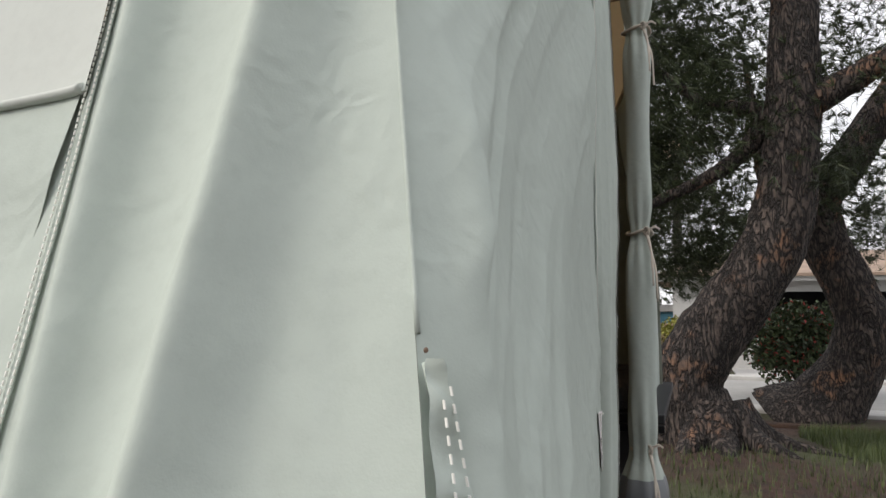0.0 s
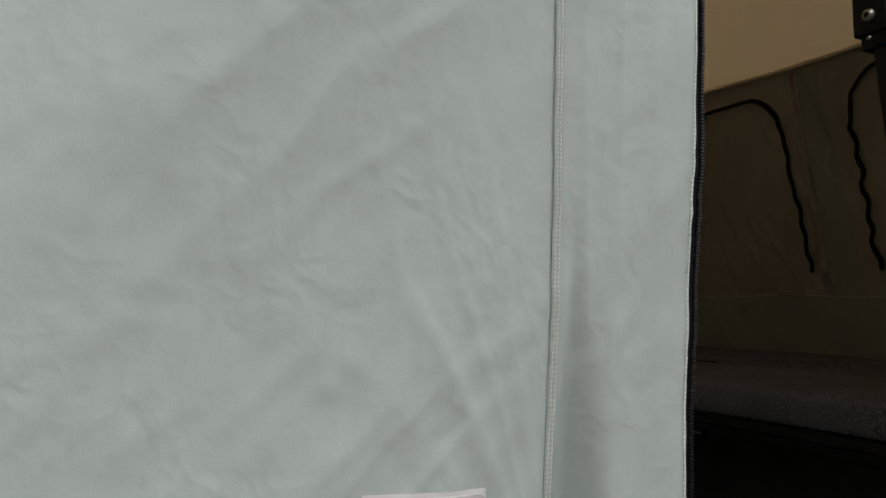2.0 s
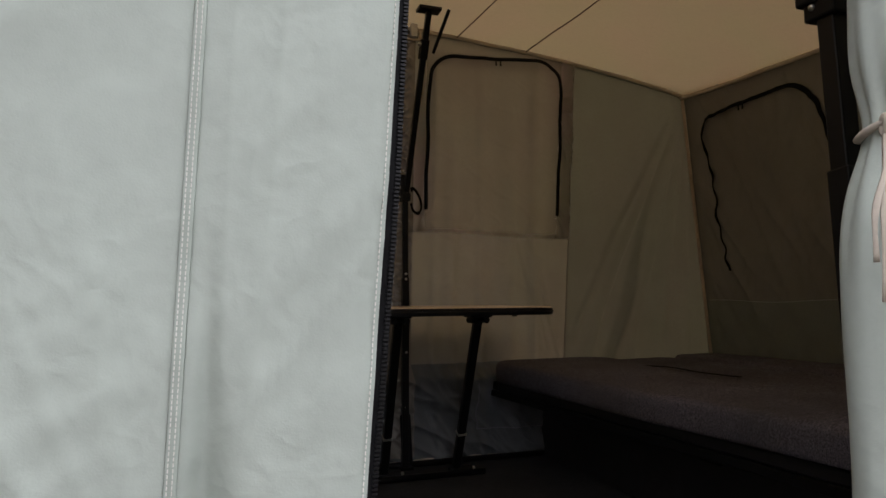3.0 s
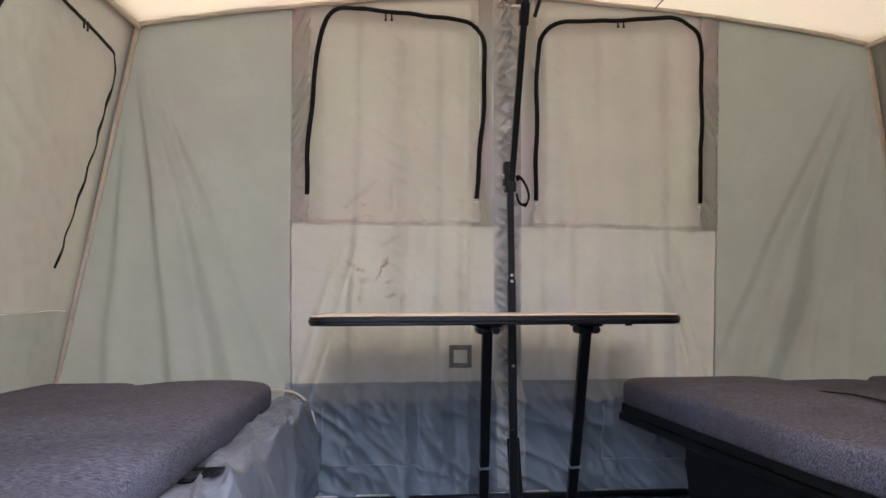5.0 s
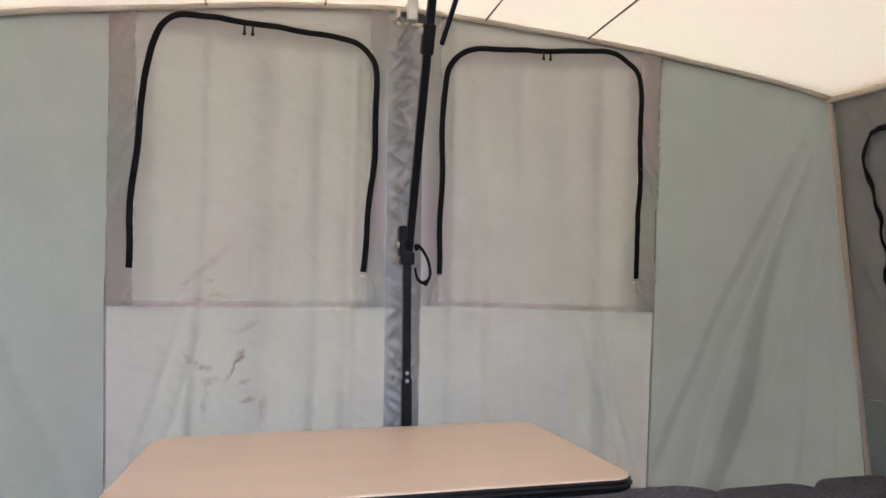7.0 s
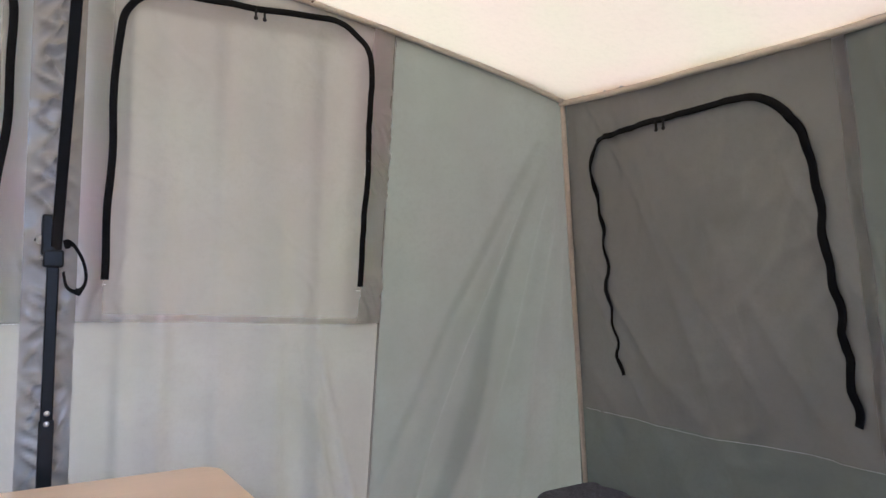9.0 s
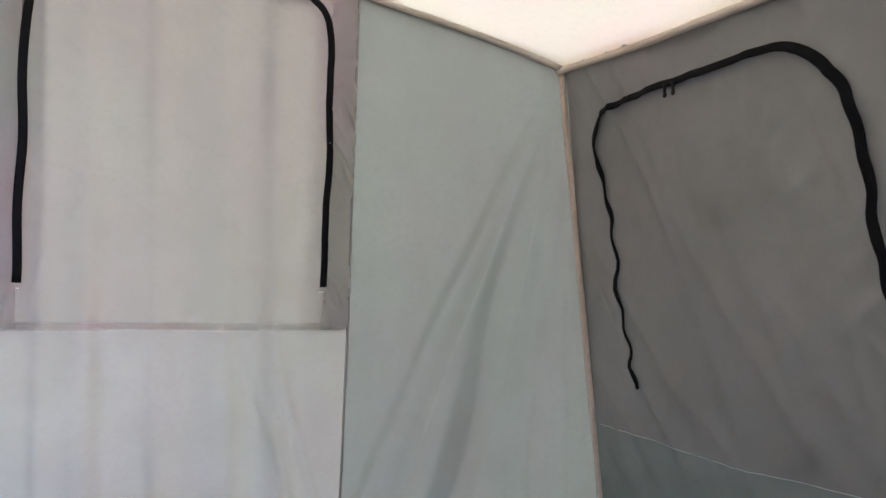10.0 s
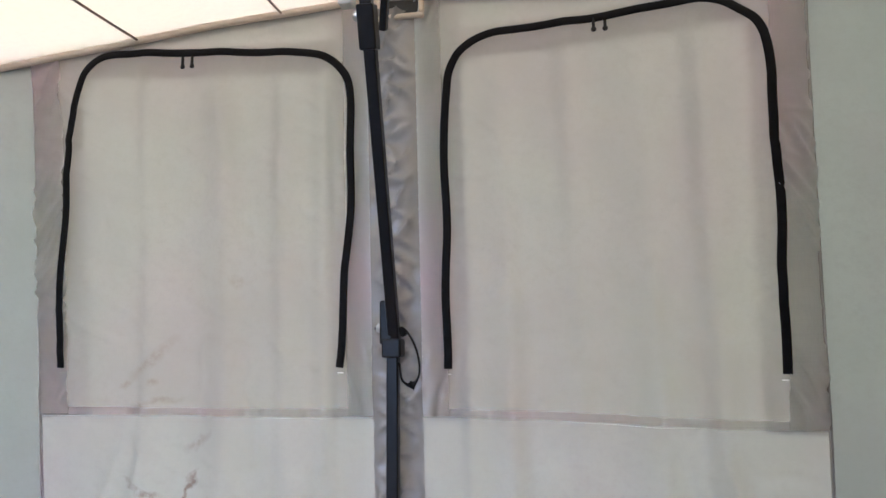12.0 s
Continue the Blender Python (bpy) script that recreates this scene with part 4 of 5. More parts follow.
def cover_fn(u, v):
    y = 0.0 + 2.49 * v
    ang = u
    flat = np.clip(ang / 0.45, 0, 1)
    drop = np.clip((ang - 0.45) / 0.55, 0, 1)
    f = 0.055 * vnoise(y * 4 + ang, ang * 1.5, 70) + 0.060 * crease(y * 3.2 - ang * 1.5, ang * 1.6, 71) ** 1.5 + 0.016 * crease(y * 8 + ang * 3, ang * 3, 72) ** 1.5
    x = -1.02 + 0.222 * flat + 0.03 * np.sin(drop * 3.14) + np.abs(f) * drop * 0.8
    z = 1.040 + 0.026 * np.sin(flat * 2.6) + (0.024 * vnoise(y * 5, flat * 2, 73) + 0.030 * crease(y * 4 + flat * 2, flat * 1.6, 74) ** 1.5 + 0.010 * crease(y * 9 - flat * 4, flat * 3, 75) ** 1.5) * flat - 0.36 * drop ** 1.1 * 0.96 - 0.02 * flat
    return x, y, z


cover = thing("bed_cover", "crumpled grey vinyl cover over the bed edge", "cover")
grid("sheet", cover_fn, 90, 260, VINYL_LIGHT, cover, "slack grey vinyl sheet")
line = smooth_line([(-1.0, 2.47, 1.085), (-0.93, 2.47, 1.092), (-0.85, 2.465, 1.078), (-0.795, 2.46, 1.03), (-0.767, 2.455, 0.93), (-0.765, 2.45, 0.70)], 40)
tube("piping", line, 0.005, TRIM, cover, "cream piping cord round the cover", 8)

# mattresses


def cushion(name, x0, x1, y0, y1, z0, z1, parent, seed, corner=0.10, label="", tilt=0.0, tuck=0.4):
    """A soft slab with rounded plan corners, a crowned top and a slack outline."""
    rows = 14
    verts, faces = [], []
    cx, cy, h = (x0 + x1) / 2, (y0 + y1) / 2, z1 - z0
    ring = []
    for qx, qy, a0, tx, ty, far in ((x1 - corner, y1 - corner, 0, -1, 0, x1 - x0), (x0 + corner, y1 - corner, 90, 0, -1, y1 - y0), (x0 + corner, y0 + corner, 180, 1, 0, x1 - x0), (x1 - corner, y0 + corner, 270, 0, 1, y1 - y0)):
        for k in range(13):
            a = radians(a0 + 90 * k / 12)
            ring.append((qx + corner * math.cos(a), qy + corner * math.sin(a), math.cos(a), math.sin(a)))
        ex, ey, nx, ny = ring[-1]
        for k in range(1, 12):
            q = (far - 2 * corner) * k / 12
            ring.append((ex + tx * q, ey + ty * q, nx, ny))
    n = len(ring)
    prof = []
    for k in range(rows):
        q = math.pi * (k / (rows - 1)) - math.pi / 2
        c, s = max(math.cos(q), 0) ** 0.55, math.copysign(abs(math.sin(q)) ** 0.7, math.sin(q))
        prof.append((0.045 * (c - 1) * (1.0 if q > 0 else tuck), z0 + h / 2 + s * h / 2))
    for inset, z in prof:
        for x, y, nx, ny in ring:
            wob = 0.003 * math.sin(9 * x + 7 * y + seed) + 0.002 * math.sin(23 * y + 19 * x + 2 * seed)
            x, y = x + nx * (inset + wob), y + ny * (inset + wob)
            verts.append((x, y, z + tilt * (x - cx) + 0.004 * math.sin(3 * y + seed)))
    for k in range(rows - 1):
        for i in range(n):
            j = (i + 1) % n
            faces.append((k * n + i, k * n + j, (k + 1) * n + j, (k + 1) * n + i))
    base = (rows - 1) * n
    rings = 6
    prev = base
    for r in range(1, rings):
        f = 1 - r / rings
        start = len(verts)
        for i in range(n):
            x, y, z = verts[base + i]
            X, Y = cx + (x - cx) * f, cy + (y - cy) * f
            verts.append((X, Y, z + 0.008 * (1 - f * f) + 0.004 * math.sin(9 * X + seed) * math.sin(7 * Y + 2 * seed)))
        for i in range(n):
            j = (i + 1) % n
            faces.append((prev + i, prev + j, start + j, start + i))
        prev = start
    faces.append(tuple(prev + i for i in range(n)))
    faces.append(tuple(range(n - 1, -1, -1)))
    return mesh_ob(name, verts, faces, TWEED, parent, label)


mat_r = thing("mattress", "grey tweed folding mattress in three sections, on a bed deck", "mattress", "mattresses")
cushion("section", 0.510, 1.14, 0.07, 2.47, 1.024, 1.120, mat_r, 0.3, 0.13)
cushion("section", 1.135, 1.54, 0.07, 2.465, 1.024, 1.104, mat_r, 1.7, tilt=0.01)
cushion("section", 1.535, 1.90, 0.07, 2.45, 1.024, 1.122, mat_r, 2.9)
v, f = tube_verts(smooth_line([(0.985, 1.90, 1.129), (1.01, 1.80, 1.132), (1.005, 1.70, 1.132), (0.985, 1.58, 1.132), (1.0, 1.40, 1.132)], 20), 0.012, 8, 0.2, (0, 0, 1))
mesh_ob("strap", v, f, WEB, mat_r, "black webbing strap across the mattress")
slant(mat_r)
mat_l = thing("mattress", "grey tweed folding mattress over a crumpled vinyl cover", "mattress", "mattresses")
cushion("section", -1.42, -0.895, 0.07, 2.45, 1.052, 1.142, mat_l, 4.1, 0.25, tuck=0.85)
cushion("section", -1.86, -1.395, 0.07, 2.44, 1.030, 1.134, mat_l, 5.2, 0.12)
v, f = tube_verts(smooth_line([(-0.96, 1.23, 1.065), (-0.89, 1.21, 1.060), (-0.845, 1.235, 1.078), (-0.86, 1.28, 1.064), (-0.94, 1.30, 1.067)], 24), 0.018, 8, 0.15, (0, 0, 1))
mesh_ob("strap", v, f, WEB, mat_l, "black webbing handle loop")
v, f = tube_verts(smooth_line([(-0.965, 2.05, 1.075), (-0.93, 2.04, 1.068), (-0.915, 2.06, 1.07)], 10), 0.012, 8, 0.2, (0, 0, 1))
mesh_ob("tab", v, f, WEB, mat_l, "small dark fabric tab")

# ---- table ----
table = thing("folding_table", "beech-topped folding table with black edging on two slanted legs", "table")
TX0, TX1, TY0, TY1, TZ = -0.710, 0.374, 1.643, 2.322, 1.39


def rounded_plate(x0, x1, y0, y1, z0, z1, r, grow=0.0, lip=0.003):
    out = []
    for cx, cy, a0 in ((x1 - r, y1 - r, 0), (x0 + r, y1 - r, 90), (x0 + r, y0 + r, 180), (x1 - r, y0 + r, 270)):
        for k in range(9):
            a = radians(a0 + 90 * k / 8)
            out.append((cx + (r + grow) * math.cos(a), cy + (r + grow) * math.sin(a)))
    n = len(out)
    cx, cy = (x0 + x1) / 2, (y0 + y1) / 2
    ins = [(x + (cx - x) * lip / (x1 - x0) * 2, y + (cy - y) * lip / (y1 - y0) * 2) for x, y in out]
    verts = [(x, y, z0) for x, y in ins] + [(x, y, z0 + lip) for x, y in out] + [(x, y, z1 - lip) for x, y in out] + [(x, y, z1) for x, y in ins]
    faces = [(k * n + i, k * n + (i + 1) % n, (k + 1) * n + (i + 1) % n, (k + 1) * n + i) for k in range(3) for i in range(n)]
    faces += [tuple(range(n - 1, -1, -1)), tuple(3 * n + i for i in range(n))]
    return verts, faces


v, f = rounded_plate(TX0 + 0.004, TX1 - 0.004, TY0 + 0.004, TY1 - 0.004, TZ - 0.022, TZ, 0.06)
top = mesh_ob("tabletop", v, f, WOOD, table, "pale beech laminate top", False)
v, f = rounded_plate(TX0, TX1, TY0, TY1, TZ - 0.030, TZ - 0.0035, 0.064, 0.0, 0.004)
mesh_ob("edging", v, f, BLACK_SATIN, top, "black rubber edging", False)
v, f = rounded_plate(TX0, TX1, TY0, TY1, TZ - 0.021, TZ - 0.013, 0.064, 0.0035, 0.003)
mesh_ob("edging_rib", v, f, BLACK_SATIN, top, "black raised rib of the edging", False)
for a, b in (((-0.172, 1.89, TZ - 0.045), (-0.145, 2.22, 0.695)), ((0.143, 1.87, TZ - 0.045), (0.172, 2.21, 0.695))):
    leg = part("leg", bar(a, b, 0.034, 0.03, 0.006), BLACK, table, "slanted black steel leg")
    A, B = Vector(a), Vector(b)
    q = A + (B - A) * 0.74
    part("clip", bar(q, q + (B - A).normalized() * 0.010, 0.040, 0.036, 0.002), STEEL, leg, "bright spring clip")
    br = part("bracket", slab(a[0] - 0.042, a[0] + 0.042, a[1] - 0.045, a[1] + 0.045, TZ - 0.042, TZ - 0.0305, 0.004), BLACK_SATIN, table, "black hinge bracket")
    for s in (-1, 1):
        part("knuckle", rod((a[0] + s * 0.024, a[1] - 0.03, TZ - 0.052), (a[0] + s * 0.024, a[1] + 0.03, TZ - 0.052), 0.013, 14), BLACK_SATIN, br)
    foot = part("foot", rod((b[0] - 0.03, b[1], 0.685), (b[0] + 0.07, b[1], 0.685), 0.02, 16), BLACK_SATIN, leg, "black swivel foot")
    part("foot_cap", rod((b[0] + 0.07, b[1], 0.685), (b[0] + 0.085, b[1], 0.685), 0.012, 12), STEEL, leg, "steel pin")
part("grommet", rod((0.22, 1.70, TZ - 0.036), (0.22, 1.70, TZ - 0.030), 0.01, 10), BLACK_SATIN, table, "black screw head")
for y, x1 in ((2.42, 0.78), (2.20, 0.30)):
    rail = tagged(part("floor_rail", rod((-0.79, y, Z_FLOOR + 0.014), (x1, y, Z_FLOOR + 0.014), 0.014, 14), BLACK, None, smooth=True), "black steel rail along the trailer floor", "rail", "floor rails")

# ---- tent poles ----


def tent_pole(x, y, lean, label, w=0.028, top_x=0.0, foot=(0.0, 0.0), split=1.51, knee=1.91, reach=0.25):
    """A hinged roof pole: upright, knuckle and leaning upper arm. lean: +1 towards the back, -1 towards the door."""
    p = thing("tent_pole", label, "tent pole", "roof poles")
    k = Vector((x, y, knee))
    up = Vector((x + top_x, y + lean * reach, 2.655))
    base_at = Vector((x + foot[0], y + foot[1], Z_FLOOR))
    on = lambda z: base_at + (k - base_at) * ((z - Z_FLOOR) / (k.z - Z_FLOOR))
    part("upright", bar(base_at, on(split + 0.01), w * 1.12, w * 1.06), BLACK, p, "black square steel tube")
    part("inner_tube", bar(on(split), on(knee - 0.01), w * 0.92, w * 0.86), BLACK, p, "narrower black steel tube")
    for z in (1.512, 1.536):
        part("bolt_head", bolt(on(z) + Vector((0, lean * (w * 0.55), 0)), (0, lean, 0), 0.0065, 0.004), STEEL, p, "bright bolt head")
    part("spring_button", bolt(on(1.18) + Vector((0.002, lean * w * 0.55, 0)), (0, lean, 0), 0.006, 0.004), STEEL, p, "bright spring button")
    part("collar", slab(x - w * 0.75, x + w * 0.75, y - w * 0.8, y + w * 0.8, knee - 0.038, knee + 0.002, 0.004), BLACK_SATIN, p, "black plastic collar")
    part("knuckle", slab(x - w * 0.93, x + w * 0.15, y - w * 0.75, y + w * 1.1, knee - 0.01, knee + 0.085, 0.005), BLACK_SATIN, p, "black hinge knuckle")
    arm = part("arm", bar(k + Vector((0.004, 0, -0.01)), up, w * 0.84, w * 0.9), BLACK, p, "leaning black steel arm")
    kb = part("pivot_bolt", bolt((x - w * 0.97, y + lean * 0.006, knee + 0.025), (-1, lean * 0.2, 0), w * 0.38, 0.010), STEEL, p, "bright pivot bolt")
    part("bolt_core", bolt((x - w * 0.97 - 0.009, y + lean * 0.006, knee + 0.025), (-1, lean * 0.2, 0), w * 0.14, 0.004), BLACK_SATIN, kb)
    part("lower_bolt", bolt((x - w * 0.78, y + w * 0.3, knee - 0.017), (-1, 0, 0), w * 0.16, 0.005), STEEL, p, "small steel bolt")
    d = (up - k).normalized()
    q = k + d * ((up - k).length * 0.80)
    blk = part("arm_block", bar(q - d * 0.042, q + d * 0.042, w * 1.22, w * 1.3), BLACK_SATIN, p, "black bracket block")
    part("block_bolt", bolt(q + Vector((-w * 0.75, lean * 0.01, 0.02)), (-1, lean * 0.3, 0), 0.011, 0.008), STEEL, blk, "bright bolt head")
    part("brace", bar(q + Vector((0.035, lean * 0.02, -0.02)), q + Vector((0.075, lean * 0.12, 0.14)), 0.014, 0.018), BLACK, p, "short black brace")
    part("buckle", slab(q.x - 0.06, q.x - 0.03, q.y - lean * 0.0 - 0.01, q.y + 0.02, q.z + 0.05, q.z + 0.11, 0.004), STEEL, p, "grey metal buckle")
    part("ridge_plate", slab(up.x - 0.05, up.x + 0.05, up.y - 0.03, up.y + 0.03, up.z - 0.004, up.z + 0.012, 0.003), BLACK, p, "black ridge plate")
    base = part("base_plate", slab(base_at.x - 0.03, base_at.x + 0.03, base_at.y - 0.04, base_at.y + 0.04, Z_FLOOR, Z_FLOOR + 0.012, 0.003), BLACK, p)
    part("gusset_plate", bar(base_at + Vector((0.012, 0, 0.01)), on(0.90), 0.05, 0.008), BLACK, base, "black steel gusset")
    return p


pole_b = tent_pole(0.004, 2.408, -1, "black hinged tent pole against the back wall", 0.028, 0.02, (-0.004, 0), reach=0.31)
line = smooth_line([(0.024, 2.388, 1.925), (0.042, 2.381, 1.925), (0.064, 2.373, 1.885), (0.070, 2.369, 1.84), (0.054, 2.369, 1.815), (0.032, 2.373, 1.826), (0.024, 2.381, 1.86)], 40)
v, f = tube_verts(line, 0.011, 8, 0.22, (1, 0.2, 0.4))
mesh_ob("pull_strap", v, f, WEB, pole_b, "black webbing pull loop")
tent_pole(0.098, 0.232, 1, "black hinged tent pole inside the door", 0.036, -0.05, (-0.135, -0.17), 1.60, 1.902)

# ---- rolled door flap with ties ----
flap = thing("door_flap", "sage canvas door rolled up and tied beside the opening", "door flap")
TIES = ((2.18, 0.032), (1.603, 0.028), (1.03, 0.024))


def flap_x(z):
    return -0.122 + 0.02 * np.sin(z * 2.2 + 0.6) + 0.022 * step(1.45, 1.65, z) - 0.026 * step(1.6, 1.1, z)


def flap_fn(u, v):
    z = 0.72 + (2.62 - 0.72) * v
    r = 0.039 + 0.008 * np.sin(z * 3.1 + 1.0) + 0.005 * np.sin(z * 9)
    for tz, tr in TIES:
        r = r - (r - tr) * np.exp(-((z - tz) / 0.055) ** 2)
    r = r + 0.015 * step(1.62, 1.35, z) + 0.020 * step(1.02, 0.90, z)
    a = 2 * np.pi * u
    pinch = sum(np.exp(-((z - tz) / 0.14) ** 2) for tz, _ in TIES)
    r = r * (1 + 0.05 * np.sin(3 * a + z * 5) + 0.10 * pinch * np.sin(7 * a + z * 3))
    x = flap_x(z) - 0.012 * step(1.05, 0.85, z) + r * np.cos(a)
    y = -0.020 + r * np.sin(a) * 0.85
    return x, y, z


grid("roll", flap_fn, 48, 300, SAGE_OUT, flap, "soft rolled canvas")
def flap_foot(u, v):
    x, y, z = flap_fn(u, v * 0.125)
    return x + 0.002 * np.cos(2 * np.pi * u), y + 0.002 * np.sin(2 * np.pi * u), z


grid("vinyl_end", flap_foot, 40, 30, VINYL, flap, "grey vinyl foot of the door")
for tz, tr in TIES:
    cx = float(flap_x(tz))
    ring = [(cx + (tr + 0.006) * math.cos(a), -0.020 + (tr + 0.005) * math.sin(a), tz + 0.006 * math.sin(2 * a)) for a in np.linspace(0, 2 * math.pi, 30)]
    t = tube("tie", ring, 0.0055, TIE, flap, "beige cotton tie tape", 8, 0.8, (0, 0, 1))
    f0 = Vector((cx - 0.86 * (tr + 0.012), -0.020 - 0.5 * (tr + 0.012), tz))
    loop = [(0.004 * math.cos(a) - 0.003, 0.006 * math.cos(a), 0.010 * math.sin(a)) for a in np.linspace(0, 2 * math.pi, 14)]
    tube("knot", [tuple(f0 + Vector(e)) for e in loop], 0.0042, TIE, t, "tied knot", 8, 0.55, (-0.86, -0.5, 0))
    for end in ([(0, 0, 0), (0.004, -0.020, 0.012), (0.010, -0.034, 0.006)], [(0, 0, 0), (-0.020, -0.010, -0.05), (-0.044, -0.024, -0.11), (-0.054, -0.028, -0.19)], [(0, 0, 0), (-0.022, -0.012, -0.05), (-0.046, -0.016, -0.10), (-0.050, -0.018, -0.15)]):
        pts = smooth_line([tuple(f0 + Vector(e)) for e in end], 16)
        tube("tie_end", pts, [0.0040 * (1 - 0.35 * k / 15) * (1 + 0.2 * math.sin(k * 0.9)) for k in range(16)], TIE, t, "hanging tape end", 8, 0.2, (-0.86, -0.5, 0.2))

# ---- sewn label ----
label = thing("sewn_label", "white satin label with a yellow emblem, sewn to the front wall", "label")


def on_front(x, z, lift):
    return x, float(front_y(np.array(x), np.array(z)) - front_fold(np.array(x), np.array(z))) - lift, z


LX, LZ, LW, LH, LT = -1.058, 1.238, 0.114, 0.084, -0.105


def label_at(a, b, lift):
    """A place on the label, a and b in metres right and down from its corner."""
    return on_front(LX + a + 0.10 * b, LZ + LT * a - b, lift)


def label_fn(u, v):
    x = LX + LW * u + 0.10 * LH * v
    z = LZ + LT * LW * u - LH * v
    return x, front_y(x, z) - front_fold(x, z) - 0.0025, z


base = grid("satin", label_fn, 20, 16, CLOTH_WHITE, label, "white satin tape")
for b0, b1, lift in ((0.004, 0.004, 0.004),):
    stitches("stitching", [label_at(a, 0.004, 0.004) for a in np.linspace(0.002, LW - 0.002, 20)], (0, -1, 0), base, 0.004, 0.003, 0.001)
for a in (0.003, LW - 0.003):
    stitches("stitching", [label_at(a, b, 0.004) for b in np.linspace(0.002, LH - 0.002, 20)], (0, -1, 0), base, 0.004, 0.003, 0.001)


def stroke(name, a0, a1, b0, b1, mat_, lift=0.0031):
    quad = [label_at(a, b, l) for l in (lift - 0.0005, lift) for a, b in ((a0, b0), (a1, b0), (a1, b1), (a0, b1))]
    return mesh_ob(name, quad, [(4, 5, 6, 7), (3, 2, 1, 0), (0, 1, 5, 4), (1, 2, 6, 5), (2, 3, 7, 6), (3, 0, 4, 7)], mat_, base, "", False)


for k in range(7):
    stroke("print_bar", 0.012 + 0.0057 * k, 0.0162 + 0.0057 * k, 0.0385 - 0.0003 * k, 0.0485 - 0.0003 * k, INK)
for k in range(4):
    stroke("print_bar", 0.0875 + 0.0055 * k, 0.0916 + 0.0055 * k, 0.0375, 0.0470, INK)
stroke("print_rule", 0.012, 0.058, 0.0525, 0.0540, INK)
stroke("print_rule", 0.086, 0.109, 0.0505, 0.0520, INK)
for nm, grow, mat_, lift, lb in (("emblem_rim", 0.0012, INK, 0.0030, "thin dark rim"), ("emblem", 0.0, YELLOW, 0.0033, "plain round yellow emblem")):
    em = [label_at(0.0715 + (0.0132 + grow) * math.cos(q), 0.036 - (0.0138 + grow) * math.sin(q), lift) for q in np.linspace(0, 2 * math.pi, 33)[:-1]]
    mesh_ob(nm, em, [tuple(range(32))], mat_, base, lb, False)
em = [label_at(0.0715 + 0.0105 * math.cos(q), 0.037 - 0.0030 * math.sin(q) - 0.006 * math.cos(q) + 0.004 * math.cos(2 * q), 0.0036) for q in np.linspace(0, 2 * math.pi, 19)[:-1]]
mesh_ob("emblem_mark", em, [tuple(range(18))], INK, base, "plain dark mark", False)
font = bpy.data.curves.new("tagline", "FONT")
font.body, font.size, font.extrude = "JUMP-UP TENT TRAILER", 0.0085, 0.0003
tmp = bpy.data.objects.new("tagline", font)
scene.collection.objects.link(tmp)
txt = bpy.data.meshes.new_from_object(tmp.evaluated_get(bpy.context.evaluated_depsgraph_get()))
bpy.data.objects.remove(tmp)
wid = max(v.co.x for v in txt.vertices)
for v in txt.vertices:
    v.co = label_at(0.018 + v.co.x / wid * 0.084, 0.0655 - 0.04 * v.co.x / wid * 0.084 - v.co.y, 0.0030 + v.co.z)
txt.materials.append(INK)
tob = new("tagline", txt)
tob.parent = base

# ---- outdoors ----


def soil(name):
    m, t, p = nodes_of(name)
    f = noise_fac(t, 9, 8, rough=0.7)
    g = noise_fac(t, 0.5, 4)
    c = ramp_mix(t, mask(t, f, 0.3, 0.7), (0.014, 0.008, 0.005), (0.062, 0.031, 0.018))
    c = ramp_mix(t, mask(t, g, 0.48, 0.62), c, (0.05, 0.055, 0.022))
    t.links.new(c, p.inputs["Base Color"])
    p.inputs["Roughness"].default_value = 0.95
    bump(t, p, f, 0.8, 0.05)
    return m


def bark(name):
    m, t, p = nodes_of(name)
    tc = t.nodes.new("ShaderNodeTexCoord")
    mp = t.nodes.new("ShaderNodeMapping")
    mp.inputs["Scale"].default_value = (1, 1, 0.34)
    t.links.new(tc.outputs["Object"], mp.inputs["Vector"])
    vo = add(t, "ShaderNodeTexVoronoi", Scale=17.0)
    vo.feature = "DISTANCE_TO_EDGE"
    wn = add(t, "ShaderNodeTexNoise", Scale=6.0, Detail=4.0)
    t.links.new(mp.outputs["Vector"], wn.inputs["Vector"])
    wm = t.nodes.new("ShaderNodeMix")
    wm.data_type = "VECTOR"
    wm.inputs["Factor"].default_value = 0.36
    t.links.new(mp.outputs["Vector"], wm.inputs["A"])
    t.links.new(wn.outputs["Color"], wm.inputs["B"])
    t.links.new(wm.outputs["Result"], vo.inputs["Vector"])
    n = noise_fac(t, 22, 6, (1, 1, 0.5))
    big = noise_fac(t, 2.4, 3)
    plate = ramp_mix(t, mask(t, n, 0.3, 0.7), (0.022, 0.018, 0.016), (0.115, 0.088, 0.075))
    rust = ramp_mix(t, mask(t, big, 0.56, 0.70), plate, (0.22, 0.115, 0.066))
    c = ramp_mix(t, mask(t, vo.outputs["Distance"], 0.0, 0.22), (0.012, 0.010, 0.009), rust)
    t.links.new(c, p.inputs["Base Color"])
    p.inputs["Roughness"].default_value = 0.95
    h = t.nodes.new("ShaderNodeMath")
    h.operation = "MULTIPLY_ADD"
    t.links.new(n, h.inputs[0])
    h.inputs[1].default_value = 0.3
    t.links.new(mask(t, vo.outputs["Distance"], 0.0, 0.2), h.inputs[2])
    bump(t, p, h.outputs[0], 1.0, 0.06)
    return m


